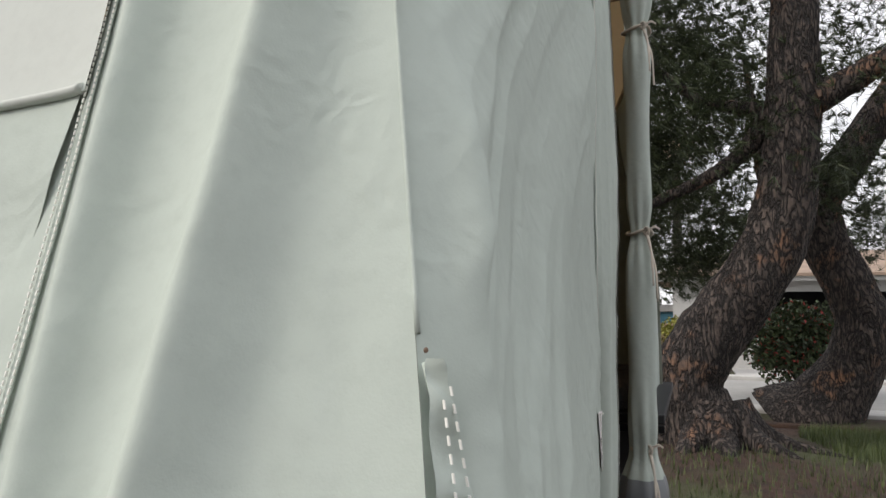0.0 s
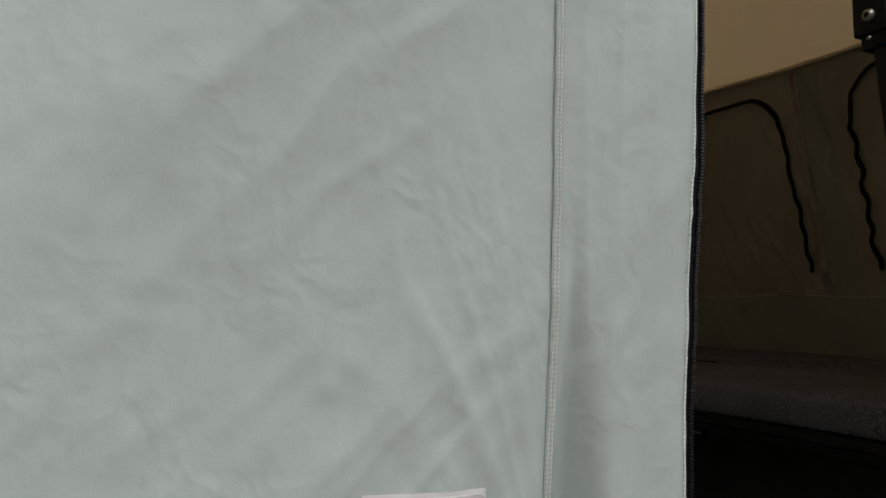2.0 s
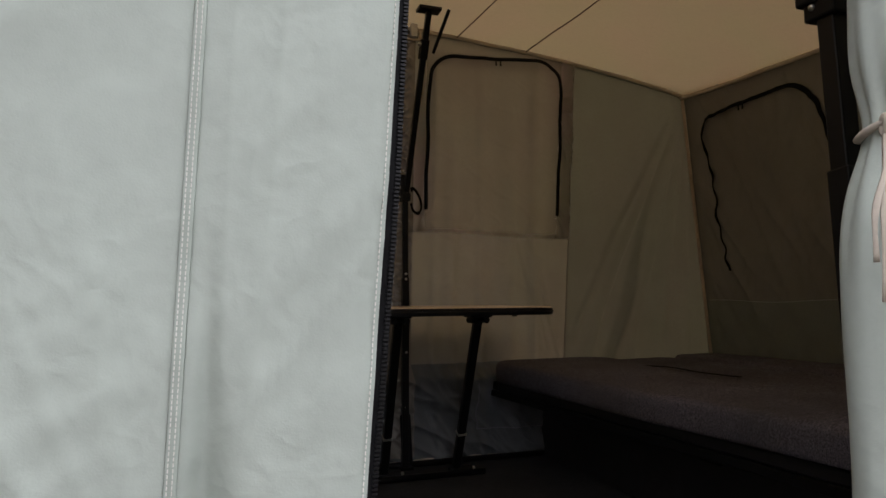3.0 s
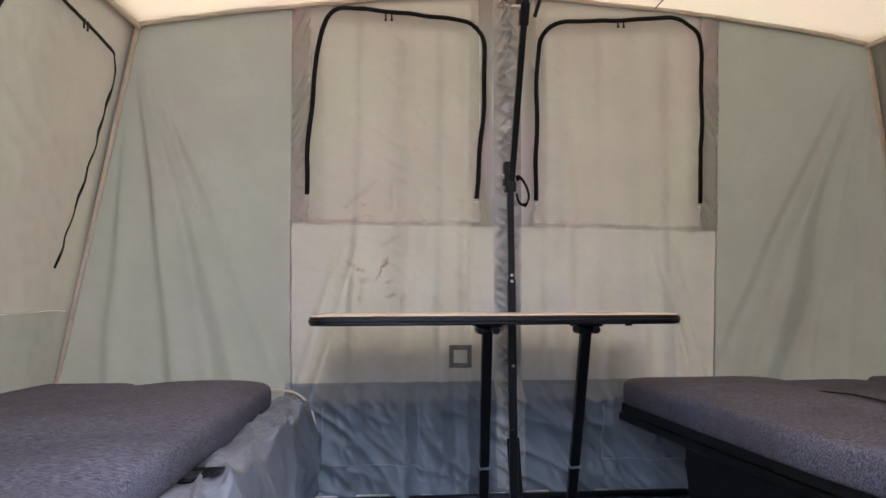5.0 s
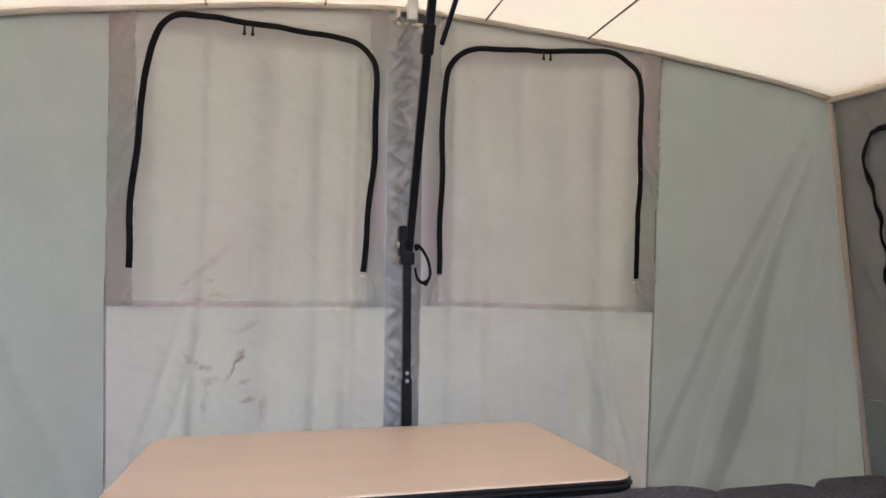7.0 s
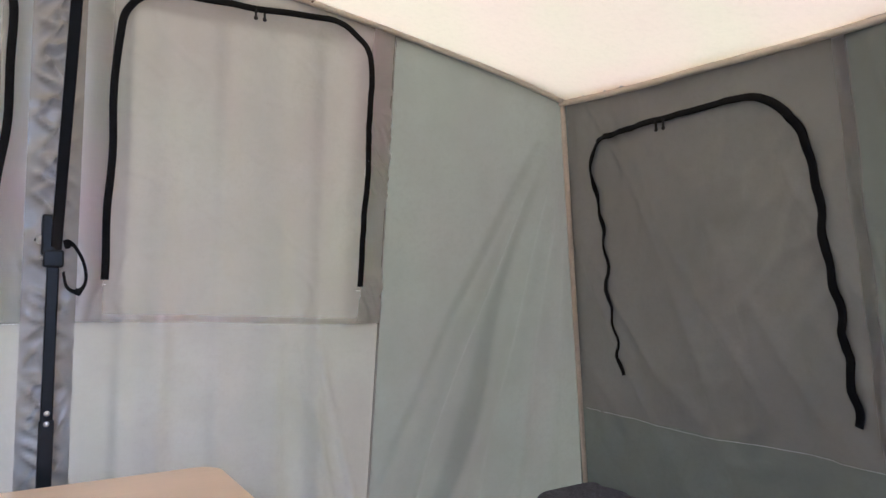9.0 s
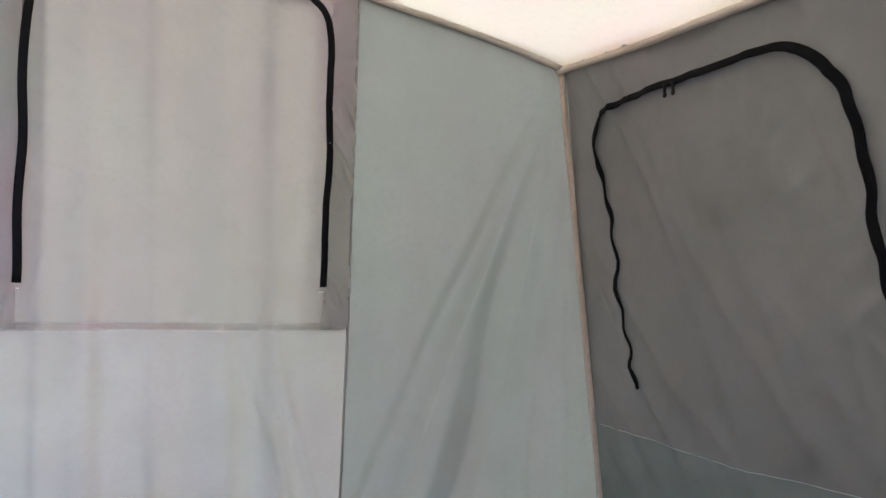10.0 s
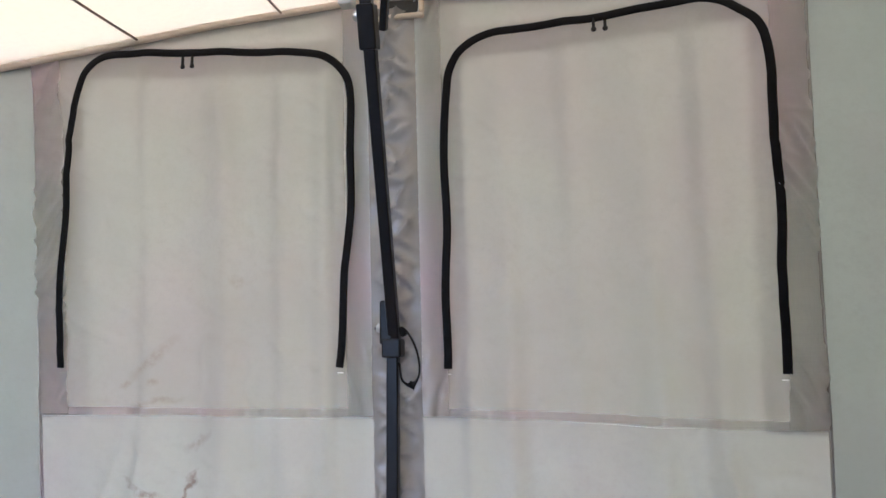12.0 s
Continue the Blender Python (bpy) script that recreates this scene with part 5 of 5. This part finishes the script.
def leafy(name, a, b):
    m, t, p = nodes_of(name)
    gi = t.nodes.new("ShaderNodeNewGeometry")
    c = ramp_mix(t, gi.outputs["Random Per Island"], a, b)
    t.links.new(c, p.inputs["Base Color"])
    p.inputs["Roughness"].default_value = 0.6
    return m


SOIL = soil("needle_strewn_soil")
BARK = bark("pine_bark")
NEEDLE = leafy("pine_needles", (0.012, 0.020, 0.008), (0.05, 0.068, 0.022))
GRASS = leafy("lawn_grass", (0.03, 0.05, 0.012), (0.09, 0.115, 0.032))
SHRUB = leafy("dark_shrub_leaves", (0.02, 0.03, 0.014), (0.06, 0.085, 0.03))
SHRUB_YELLOW = leafy("yellow_green_leaves", (0.12, 0.13, 0.02), (0.30, 0.28, 0.05))
FLOWER = leafy("red_blossom", (0.20, 0.02, 0.02), (0.42, 0.06, 0.05))
ROAD = plain("grey_street_concrete", (0.30, 0.295, 0.28), 0.9, 0, 0.12, 6, 0.3, 0.01)
KERB = plain("pale_kerb_concrete", (0.46, 0.45, 0.43), 0.9, 0, 0.1, 12, 0.3, 0.005)
STUCCO = plain("white_stucco", (0.46, 0.455, 0.44), 0.9, 0, 0.06, 30, 0.4, 0.004)
ROOFING = plain("tan_shingle_roof", (0.30, 0.22, 0.165), 0.9, 0, 0.2, 10, 0.5, 0.02, (1, 1, 4))
GARAGE = plain("garage_shade_grille_black", (0.03, 0.03, 0.032), 0.8, 0, 0.2, 4, 0.0)
GLASS = plain("dark_window_glass", (0.02, 0.024, 0.03), 0.1, 0, 0.1, 4, 0.0)
BLOCKWALL = plain("pinkish_garden_wall", (0.42, 0.30, 0.22), 0.9, 0, 0.1, 5, 0.3, 0.01)
BLUE = plain("faded_blue_tarpaulin", (0.10, 0.30, 0.42), 0.6, 0, 0.15, 3, 0.0)
PAINT = plain("silver_car_paint", (0.34, 0.35, 0.36), 0.3, 0.6, 0.05, 5, 0.0)
RUBBER = plain("tyre_rubber", (0.02, 0.02, 0.02), 0.85, 0, 0.2, 60, 0.3, 0.002)

rng = random.Random(11)


def ground_fn(u, v):
    x = -60 + 260 * u ** 1.0
    y = -140 + 280 * v
    return x, y, 0 * x - 0.0


def lawn_fn(u, v):
    x = -14 + 21.6 * u
    y = -16 + 32 * v
    r = np.hypot(x - 5.6, y + 0.4)
    return x, y, 0.012 + 0.05 * fbm(x * 0.9, y * 0.9, 1.0) * step(7.6, 6.6, x) + 0.10 * np.exp(-(r / 1.1) ** 2) + 0.14 * np.exp(-(np.hypot(x - 8.3, y + 1.7) / 1.0) ** 2) - 0.15 * step(7.0, 7.6, x)


ground = tagged(grid("ground", ground_fn, 20, 20, SOIL), "flat bare suburban ground", "ground", kind="structure")
yard = tagged(grid("yard", lawn_fn, 150, 180, SOIL), "brown yard soil strewn with pine needles", "ground", kind="structure")
road = tagged(part("road", slab(9.2, 14.6, -60, 60, -0.10, 0.006, 0), ROAD, None), "pale grey concrete street", "road", kind="structure")
for x0, x1 in ((8.6, 9.2), (14.6, 15.0)):
    tagged(part("kerb", slab(x0, x1, -60, 60, -0.1, 0.10, 0.02), KERB, None), "pale concrete kerb along the street", "kerb", kind="structure")
tagged(part("driveway", slab(15.0, 19.4, -9.0, -1.2, -0.1, 0.012, 0.01), KERB, None), "pale concrete driveway to the garage", "driveway", kind="structure")
tagged(part("root_mound", slab(7.6, 8.6, -60, 60, -0.1, 0.05, 0.04), SOIL, None), "soil verge beside the kerb", "verge", kind="structure")


def grass_patch(cx, cy, rx, ry, count, h):
    verts, faces = [], []
    for _ in range(count):
        a, q = rng.uniform(0, 6.283), math.sqrt(rng.random())
        x, y = cx + rx * q * math.cos(a), cy + ry * q * math.sin(a)
        z = 0.012 + float(lawn_fn(np.array((x + 14) / 21.6), np.array((y + 16) / 32))[2])
        hh, d = h * rng.uniform(0.5, 1.3), rng.uniform(0, 6.283)
        lean = rng.uniform(0.1, 0.6) * hh
        sx, sy = 0.006 * math.cos(d), 0.006 * math.sin(d)
        i = len(verts)
        verts += [(x - sx, y - sy, z - 0.02), (x + sx, y + sy, z - 0.02), (x + lean * math.sin(d), y - lean * math.cos(d), z + hh)]
        faces.append((i, i + 1, i + 2))
    g = mesh_ob("grass", verts, faces, GRASS, None, "", False)
    tagged(g, "rough green grass round the pine roots", "grass", kind="stuff")


grass_patch(6.7, -2.2, 1.5, 0.9, 5200, 0.11)
grass_patch(6.2, 0.7, 1.1, 0.9, 3200, 0.12)
grass_patch(4.2, -1.2, 1.5, 1.5, 1800, 0.07)


def trunk_mesh(name, ctrl, radii, parent, label=""):
    pts = smooth_line(ctrl, 60)
    rr = [float(np.interp(i / 59, np.linspace(0, 1, len(radii)), radii)) for i in range(60)]
    v, f = tube_verts(pts, rr, 28)
    vv = []
    for i, q in enumerate(v):
        c = Vector(pts[i // 28])
        k = 1 + 0.10 * noise.noise(Vector((q[0] * 5, q[1] * 5, q[2] * 3))) + 0.05 * noise.noise(Vector((q[0] * 16, q[1] * 16, q[2] * 9)))
        vv.append(c + (Vector(q) - c) * k)
    return mesh_ob(name, vv, f, BARK, parent, label)


def roots(parent, at, r0, dirs):
    for ang, length in dirs:
        c, s_ = math.cos(radians(ang)), math.sin(radians(ang))
        ctrl = [(at[0] + c * 0.2, at[1] + s_ * 0.2, 0.42), (at[0] + c * 0.42, at[1] + s_ * 0.42, 0.20), (at[0] + c * 0.75, at[1] + s_ * 0.75, 0.10), (at[0] + c * length, at[1] + s_ * length, -0.02)]
        trunk_mesh("root", ctrl, [r0, r0 * 0.7, r0 * 0.4, r0 * 0.2], parent, "gnarled surface root")


def tufts(centres, per, size, seed):
    """Needle tufts: little sprays of thin blades."""
    r = random.Random(seed)
    verts, faces = [], []
    for c in centres:
        for _ in range(per):
            o = Vector(c) + Vector((r.gauss(0, 1), r.gauss(0, 1), r.gauss(0, 0.8))) * size * 0.55
            ax = Vector((r.gauss(0, 1), r.gauss(0, 1), r.gauss(0.3, 0.8))).normalized()
            for _ in range(15):
                d = (ax + Vector((r.gauss(0, 0.55), r.gauss(0, 0.55), r.gauss(0, 0.55)))).normalized()
                s = d.cross(Vector((r.random(), r.random(), r.random()))).normalized() * 0.0048
                L = r.uniform(0.10, 0.19)
                i = len(verts)
                verts += [o - s, o + s, o + d * L]
                faces.append((i, i + 1, i + 2))
    return verts, faces


def pine(label, trunk, radii, limbs, crown, seed):
    tree = thing("pine_tree", label, "tree", "pines in the yard", at=(0, 0, 0))
    trunk_mesh("trunk", trunk, radii, tree, "rough flaking pine trunk")
    centres = []
    r = random.Random(seed)
    for ctrl, r0, r1 in limbs:
        trunk_mesh("limb", ctrl, [r0, (r0 + r1) / 2, r1], tree, "dark crooked limb")
        for p in smooth_line(ctrl, 9)[4:]:
            for _ in range(2):
                centres.append(Vector(p) + Vector((r.gauss(0, 0.3), r.gauss(0, 0.35), r.gauss(0.1, 0.25))))
    for (cx, cy, cz), (rx, ry, rz), n in crown:
        for _ in range(n):
            while True:
                q = Vector((r.uniform(-1, 1), r.uniform(-1, 1), r.uniform(-1, 1)))
                if q.length < 1:
                    break
            centres.append((cx + q.x * rx, cy + q.y * ry, cz + q.z * rz))
    v, f = tufts(centres, 26, 0.42, seed)
    mesh_ob("crown", v, f, NEEDLE, tree, "dark green needle tufts with sky gaps", False)
    return tree


old_pine = pine("old pine with a bent leaning trunk and flaking bark", [(5.55, -0.36, -0.15), (5.57, -0.20, 0.30), (5.57, -0.10, 0.72), (5.57, -0.36, 1.22), (5.55, -0.75, 1.75), (5.52, -1.04, 2.33), (5.5, -1.17, 3.2), (5.5, -1.22, 4.09), (5.49, -1.24, 4.9), (5.5, -1.1, 6.5)],
     [0.62, 0.42, 0.37, 0.35, 0.33, 0.30, 0.27, 0.25, 0.22, 0.15],
     [([(5.46, -1.40, 3.60), (5.41, -1.73, 3.76), (5.34, -2.0, 3.9), (5.2, -2.7, 4.2)], 0.16, 0.09), ([(5.52, -1.02, 3.55), (5.56, -0.65, 3.62), (5.57, -0.28, 3.76), (5.57, 0.2, 4.2)], 0.09, 0.04),
      ([(5.53, -1.0, 3.50), (5.55, -0.8, 3.21), (5.57, -0.46, 2.93), (5.57, 0.25, 2.60)], 0.13, 0.05), ([(5.5, -1.3, 5.0), (5.6, -2.2, 5.3), (5.7, -3.0, 5.2)], 0.1, 0.04), ([(5.5, -1.2, 5.2), (5.6, 0.2, 5.5), (5.8, 1.5, 5.4)], 0.1, 0.04)],
     [((6.0, 0.1, 3.7), (0.9, 1.0, 0.8), 26), ((6.2, 0.6, 5.2), (1.6, 2.0, 1.0), 60), ((6.1, -2.6, 4.9), (1.2, 1.4, 0.6), 22), ((5.8, -0.6, 6.3), (2.0, 2.4, 1.0), 60), ((6.4, 0.9, 2.7), (0.6, 0.7, 0.5), 10), ((6.6, 0.5, 4.2), (0.7, 1.5, 1.3), 55), ((6.8, 0.7, 3.2), (0.6, 1.1, 0.7), 30), ((7.2, 0.9, 2.6), (0.6, 0.9, 0.5), 22), ((7.4, -2.1, 3.1), (0.4, 0.4, 0.4), 14)], 3)
pine("second pine with a curved trunk leaning beside the first", [(8.40, -1.50, -0.15), (8.33, -1.85, 0.25), (8.28, -2.15, 0.75), (8.25, -2.30, 1.30), (8.27, -2.2, 1.75), (8.32, -1.92, 2.4), (8.33, -1.85, 3.0), (8.27, -2.21, 3.5), (8.2, -2.55, 4.05), (8.11, -3.0, 4.8), (8.0, -3.6, 6.2)],
     [0.75, 0.48, 0.36, 0.32, 0.31, 0.30, 0.29, 0.26, 0.23, 0.2, 0.12],
     [([(8.3, -1.6, 2.8), (8.4, -1.2, 3.3), (8.4, -1.1, 4.2), (8.4, -1.0, 5.2)], 0.09, 0.04), ([(8.2, -2.5, 3.9), (8.1, -3.1, 3.8), (8.0, -3.8, 4.1)], 0.1, 0.05)],
     [((9.2, 0.6, 3.6), (1.0, 1.6, 1.0), 40), ((9.0, -0.2, 5.2), (1.2, 2.2, 1.2), 60), ((9.0, -3.8, 5.4), (1.2, 1.2, 0.8), 24), ((9.5, 1.0, 2.4), (0.6, 0.8, 0.5), 14), ((9.6, -3.6, 2.6), (0.6, 0.7, 0.4), 14), ((9.4, -4.6, 4.3), (0.8, 0.9, 0.8), 30), ((9.6, -4.3, 3.3), (0.7, 0.8, 0.6), 26), ((9.8, -0.6, 3.0), (0.7, 0.6, 0.7), 24), ((9.6, -0.3, 2.25), (0.5, 0.6, 0.42), 30), ((10.2, -2.9, 2.7), (0.5, 0.5, 0.5), 16)], 7)


roots(old_pine, (5.57, -0.33), 0.24, ((-95, 1.4), (-130, 1.2), (-170, 1.1), (160, 1.0), (110, 1.0)))

# a fan palm over the street
palm = thing("palm_tree", "tall thin palm with a shaggy skirt of dead fronds", "tree")
part("trunk", rod((24.0, 0.2, -0.05), (24.0, 0.2, 7.4), 0.2, 12, 0.15), BARK, palm)
rp = random.Random(77)
for name_, mat_, n_, lo, hi, z_ in (("fronds", SHRUB, 70, -0.2, 1.1, 8.3), ("dead_skirt", PIPING, 60, -1.3, -0.5, 8.2)):
    pv, pf = [], []
    for _ in range(n_):
        a, e = rp.uniform(0, 6.283), rp.uniform(lo, hi)
        d = Vector((math.cos(a) * math.cos(e), math.sin(a) * math.cos(e), math.sin(e)))
        o = Vector((24.0, 0.2, z_))
        sd = d.cross(Vector((0, 0, 1))).normalized()
        L = rp.uniform(0.9, 1.4)
        for k in range(-4, 5):
            tip = o + d * L * (1 - 0.03 * k * k) + sd * 0.10 * k + Vector((0, 0, -0.25))
            mid = o + d * L * 0.5
            i = len(pv)
            pv += [mid - sd * 0.02 + sd * 0.01 * k, mid + sd * 0.02 + sd * 0.01 * k, tip]
            pf.append((i, i + 1, i + 2))
        i = len(pv)
        pv += [o - sd * 0.012, o + sd * 0.012, o + d * L * 0.55]
        pf.append((i, i + 1, i + 2))
    mesh_ob(name_, pv, pf, mat_, palm, "", False)


def shrub(name, label, c, rad, material, count, seed, blossom=0):
    s = thing(name, label, "shrub")
    r = random.Random(seed)
    for k in range(5):
        part("stem", rod((c[0] + r.uniform(-0.1, 0.1), c[1] + r.uniform(-0.1, 0.1), -0.02), (c[0] + r.uniform(-0.5, 0.5) * rad[0], c[1] + r.uniform(-0.5, 0.5) * rad[1], c[2]), 0.025, 8, 0.008), BARK, s)
    def leaves(n, size):
        verts, faces = [], []
        for _ in range(n):
            q = Vector((r.gauss(0, 1), r.gauss(0, 1), r.gauss(0, 1))).normalized() * (r.random() ** 0.4)
            q *= 1 + 0.25 * noise.noise(q * 3)
            o = Vector((c[0] + q.x * rad[0], c[1] + q.y * rad[1], max(0.05, c[2] + q.z * rad[2])))
            d = Vector((r.gauss(0, 1), r.gauss(0, 1), r.gauss(0, 1))).normalized()
            e = d.cross(Vector((r.random(), r.random(), r.random() + 0.1))).normalized()
            i = len(verts)
            verts += [o - d * size, o + e * size * 0.45, o + d * size, o - e * size * 0.45]
            faces.append((i, i + 1, i + 2, i + 3))
        return verts, faces
    v, f = leaves(count, 0.06)
    mesh_ob("foliage", v, f, material, s)
    if blossom:
        v, f = leaves(blossom, 0.045)
        mesh_ob("blossom", v, f, FLOWER, s, "red blossom")


shrub("flowering_shrub", "dark leafy shrub dotted with red blossom", (11.8, -2.0, 0.95), (0.8, 0.95, 0.75), SHRUB, 6000, 5, 700)
shrub("garden_shrub", "small yellow-green garden shrub", (16.5, 0.0, 0.9), (0.6, 0.75, 0.55), SHRUB_YELLOW, 2400, 6)
shrub("garden_hedge", "clipped green hedge before the garden wall", (17.5, 2.4, 0.8), (0.6, 1.0, 0.7), GRASS, 3000, 8)

# house over the street
house = thing("house", "single-storey white house with a tan roof and an open garage", "house")
# garage floor, back and ceiling carry their shade as near-black colour
for bm, nm, mt, lb in ((slab(18.6, 18.9, -1.95, 0.3, 0, 2.5, 0), "wall", STUCCO, "white stucco wall"), (slab(18.6, 18.9, -10.5, -7.4, 0, 2.5, 0), "wall", STUCCO, "white stucco wall"),
                       (slab(18.6, 18.9, -7.4, -1.95, 2.15, 2.5, 0), "wall", STUCCO, "white lintel wall"), (slab(18.9, 25, 0.0, 0.3, 0, 2.5, 0), "wall", STUCCO, ""), (slab(24.7, 25, -10.5, 0, 0, 2.5, 0), "wall", STUCCO, ""), (slab(18.9, 24.7, -10.5, -10.2, 0, 2.5, 0), "wall", STUCCO, ""),
                       (slab(18.9, 24.7, -7.5, -1.9, 0.02, 0.03, 0), "garage_floor", GARAGE, ""), (slab(23.0, 23.1, -7.5, -1.9, 0.03, 2.4, 0), "garage_back", GARAGE, "garage back coloured near-black for the shade inside"), (slab(18.9, 23.0, -7.5, -1.9, 2.4, 2.45, 0), "garage_ceiling", GARAGE, ""),
                       (slab(18.2, 18.26, -10.9, 0.7, 2.42, 2.62, 0.01), "fascia", STUCCO, "white fascia board")):
    part(nm, bm, mt, house, lb)
rv = [(18.1, -11, 2.63), (18.1, 0.8, 2.63), (25.5, 0.8, 2.63), (25.5, -11, 2.63), (21.8, -9.0, 3.55), (21.8, -1.4, 3.55), (18.1, -11, 2.55), (18.1, 0.8, 2.55), (25.5, 0.8, 2.55), (25.5, -11, 2.55)]
mesh_ob("roof", rv, [(0, 4, 5, 1), (1, 5, 2), (2, 5, 4, 3), (3, 4, 0), (6, 7, 8, 9), (0, 1, 7, 6), (1, 2, 8, 7), (2, 3, 9, 8), (3, 0, 6, 9)], ROOFING, house, "tan shingle hip roof", False)

wall_g = thing("garden_wall", "low pinkish garden wall over the street", "wall")
part("wall_body", slab(27.0, 27.2, 0.3, 16, 0, 1.12, 0.01), BLOCKWALL, wall_g)
part("coping", slab(26.97, 27.23, 0.3, 16, 1.12, 1.18, 0.01), BLOCKWALL, wall_g)
shed = thing("far_shed", "distant low building with a pale roof and blue side", "building")
part("side", slab(38, 38.3, 0.6, 12, 0, 1.75, 0), BLUE, shed)
part("roof", slab(37.6, 44, 0.3, 12.3, 1.75, 2.15, 0.02), KERB, shed)
part("back", slab(43.5, 43.8, 0.6, 12, 0, 1.75, 0), STUCCO, shed)
sign = thing("street_sign", "small white street sign on a thin post", "sign")
part("post", rod((20, 1.5, 0), (20, 1.5, 1.9), 0.03, 10), KERB, sign)
part("plate", slab(19.97, 20.0, 1.15, 1.85, 1.75, 1.92, 0.004), STUCCO, sign, "blank white plate")
part("plate_bar", slab(19.962, 19.97, 1.25, 1.75, 1.81, 1.86, 0), INK, sign, "unreadable dark lettering bar")

car = thing("parked_car", "silver car parked with its front to the street", "car")
CX, CY = 15.4, -4.7
part("body", slab(CX, CX + 4.2, CY - 0.85, CY + 0.85, 0.35, 0.95, 0.12, 4), PAINT, car, "silver car body", True)
part("cabin", slab(CX + 1.3, CX + 3.8, CY - 0.72, CY + 0.72, 0.93, 1.5, 0.18, 4), GLASS, car, "dark glazed cabin", True)
part("bumper", slab(CX - 0.06, CX + 0.1, CY - 0.84, CY + 0.84, 0.38, 0.55, 0.04, 3), PAINT, car, "silver bumper", True)
part("grille", slab(CX - 0.015, CX + 0.02, CY - 0.45, CY + 0.45, 0.6, 0.78, 0.01), GARAGE, car, "black grille")
for s in (-1, 1):
    part("headlight", slab(CX - 0.02, CX + 0.05, CY + s * 0.66 - 0.14, CY + s * 0.66 + 0.14, 0.64, 0.78, 0.03), CLOTH_WHITE, car, "pale headlight")
    for dx in (0.8, 3.4):
        wheel = part("wheel", rod((CX + dx, CY + s * 0.70, 0.33), (CX + dx, CY + s * 0.90, 0.33), 0.33, 24), RUBBER, car, "black tyre")
        part("rim", rod((CX + dx, CY + s * 0.88, 0.33), (CX + dx, CY + s * 0.91, 0.33), 0.2, 16), STEEL, wheel, "steel rim")

# added walls, unseen behind the camera, closing the plot and cutting low sky light
SKY_BLOCK = plain("grey_brown_sky_block", (0.20, 0.17, 0.14), 0.9, 0, 0.15, 6, 0.3, 0.01, (1, 1, 0.2))
tagged(part("wall_sky_block_south", slab(-4.2, 3.2, -9.2, -9.0, -0.05, 1.8, 0.01), SKY_BLOCK, None), "plain added wall, out of view, that blocks low sky light", "wall", kind="structure")
tagged(part("wall_sky_block_west", slab(-4.4, -4.2, -9.2, -0.4, -0.05, 3.8, 0.01), SKY_BLOCK, None), "plain added wall, out of view, that blocks low sky light", "wall", kind="structure")

# far trees behind the houses
for k, (x, y, h) in enumerate(((34, 4, 7), (36, -4, 8), (33, -14, 7.5), (38, 12, 8), (30, 20, 7), (-14, 12, 7), (-10, -14, 8), (4, 16, 7), (10, 24, 8), (12, -22, 8))):
    t = thing("far_tree", "dark leafy tree beyond the houses", "tree", "far trees")
    part("trunk", rod((x, y, -0.05), (x, y, h * 0.5), 0.22, 10, 0.12), BARK, t)
    r = random.Random(40 + k)
    cs = [(x + r.gauss(0, 1.5), y + r.gauss(0, 1.5), h * 0.62 + r.gauss(0, h * 0.14)) for _ in range(110)]
    verts, faces = [], []
    for c in cs:
        for _ in range(14):
            o = Vector(c) + Vector((r.gauss(0, 0.35), r.gauss(0, 0.35), r.gauss(0, 0.35)))
            d = Vector((r.gauss(0, 1), r.gauss(0, 1), r.gauss(0, 1))).normalized() * 0.22
            e = d.cross(Vector((r.random(), r.random(), r.random() + 0.1))).normalized() * 0.12
            i = len(verts)
            verts += [o - d, o + e, o + d, o - e]
            faces.append((i, i + 1, i + 2, i + 3))
    mesh_ob("crown", verts, faces, SHRUB, t, "", False)
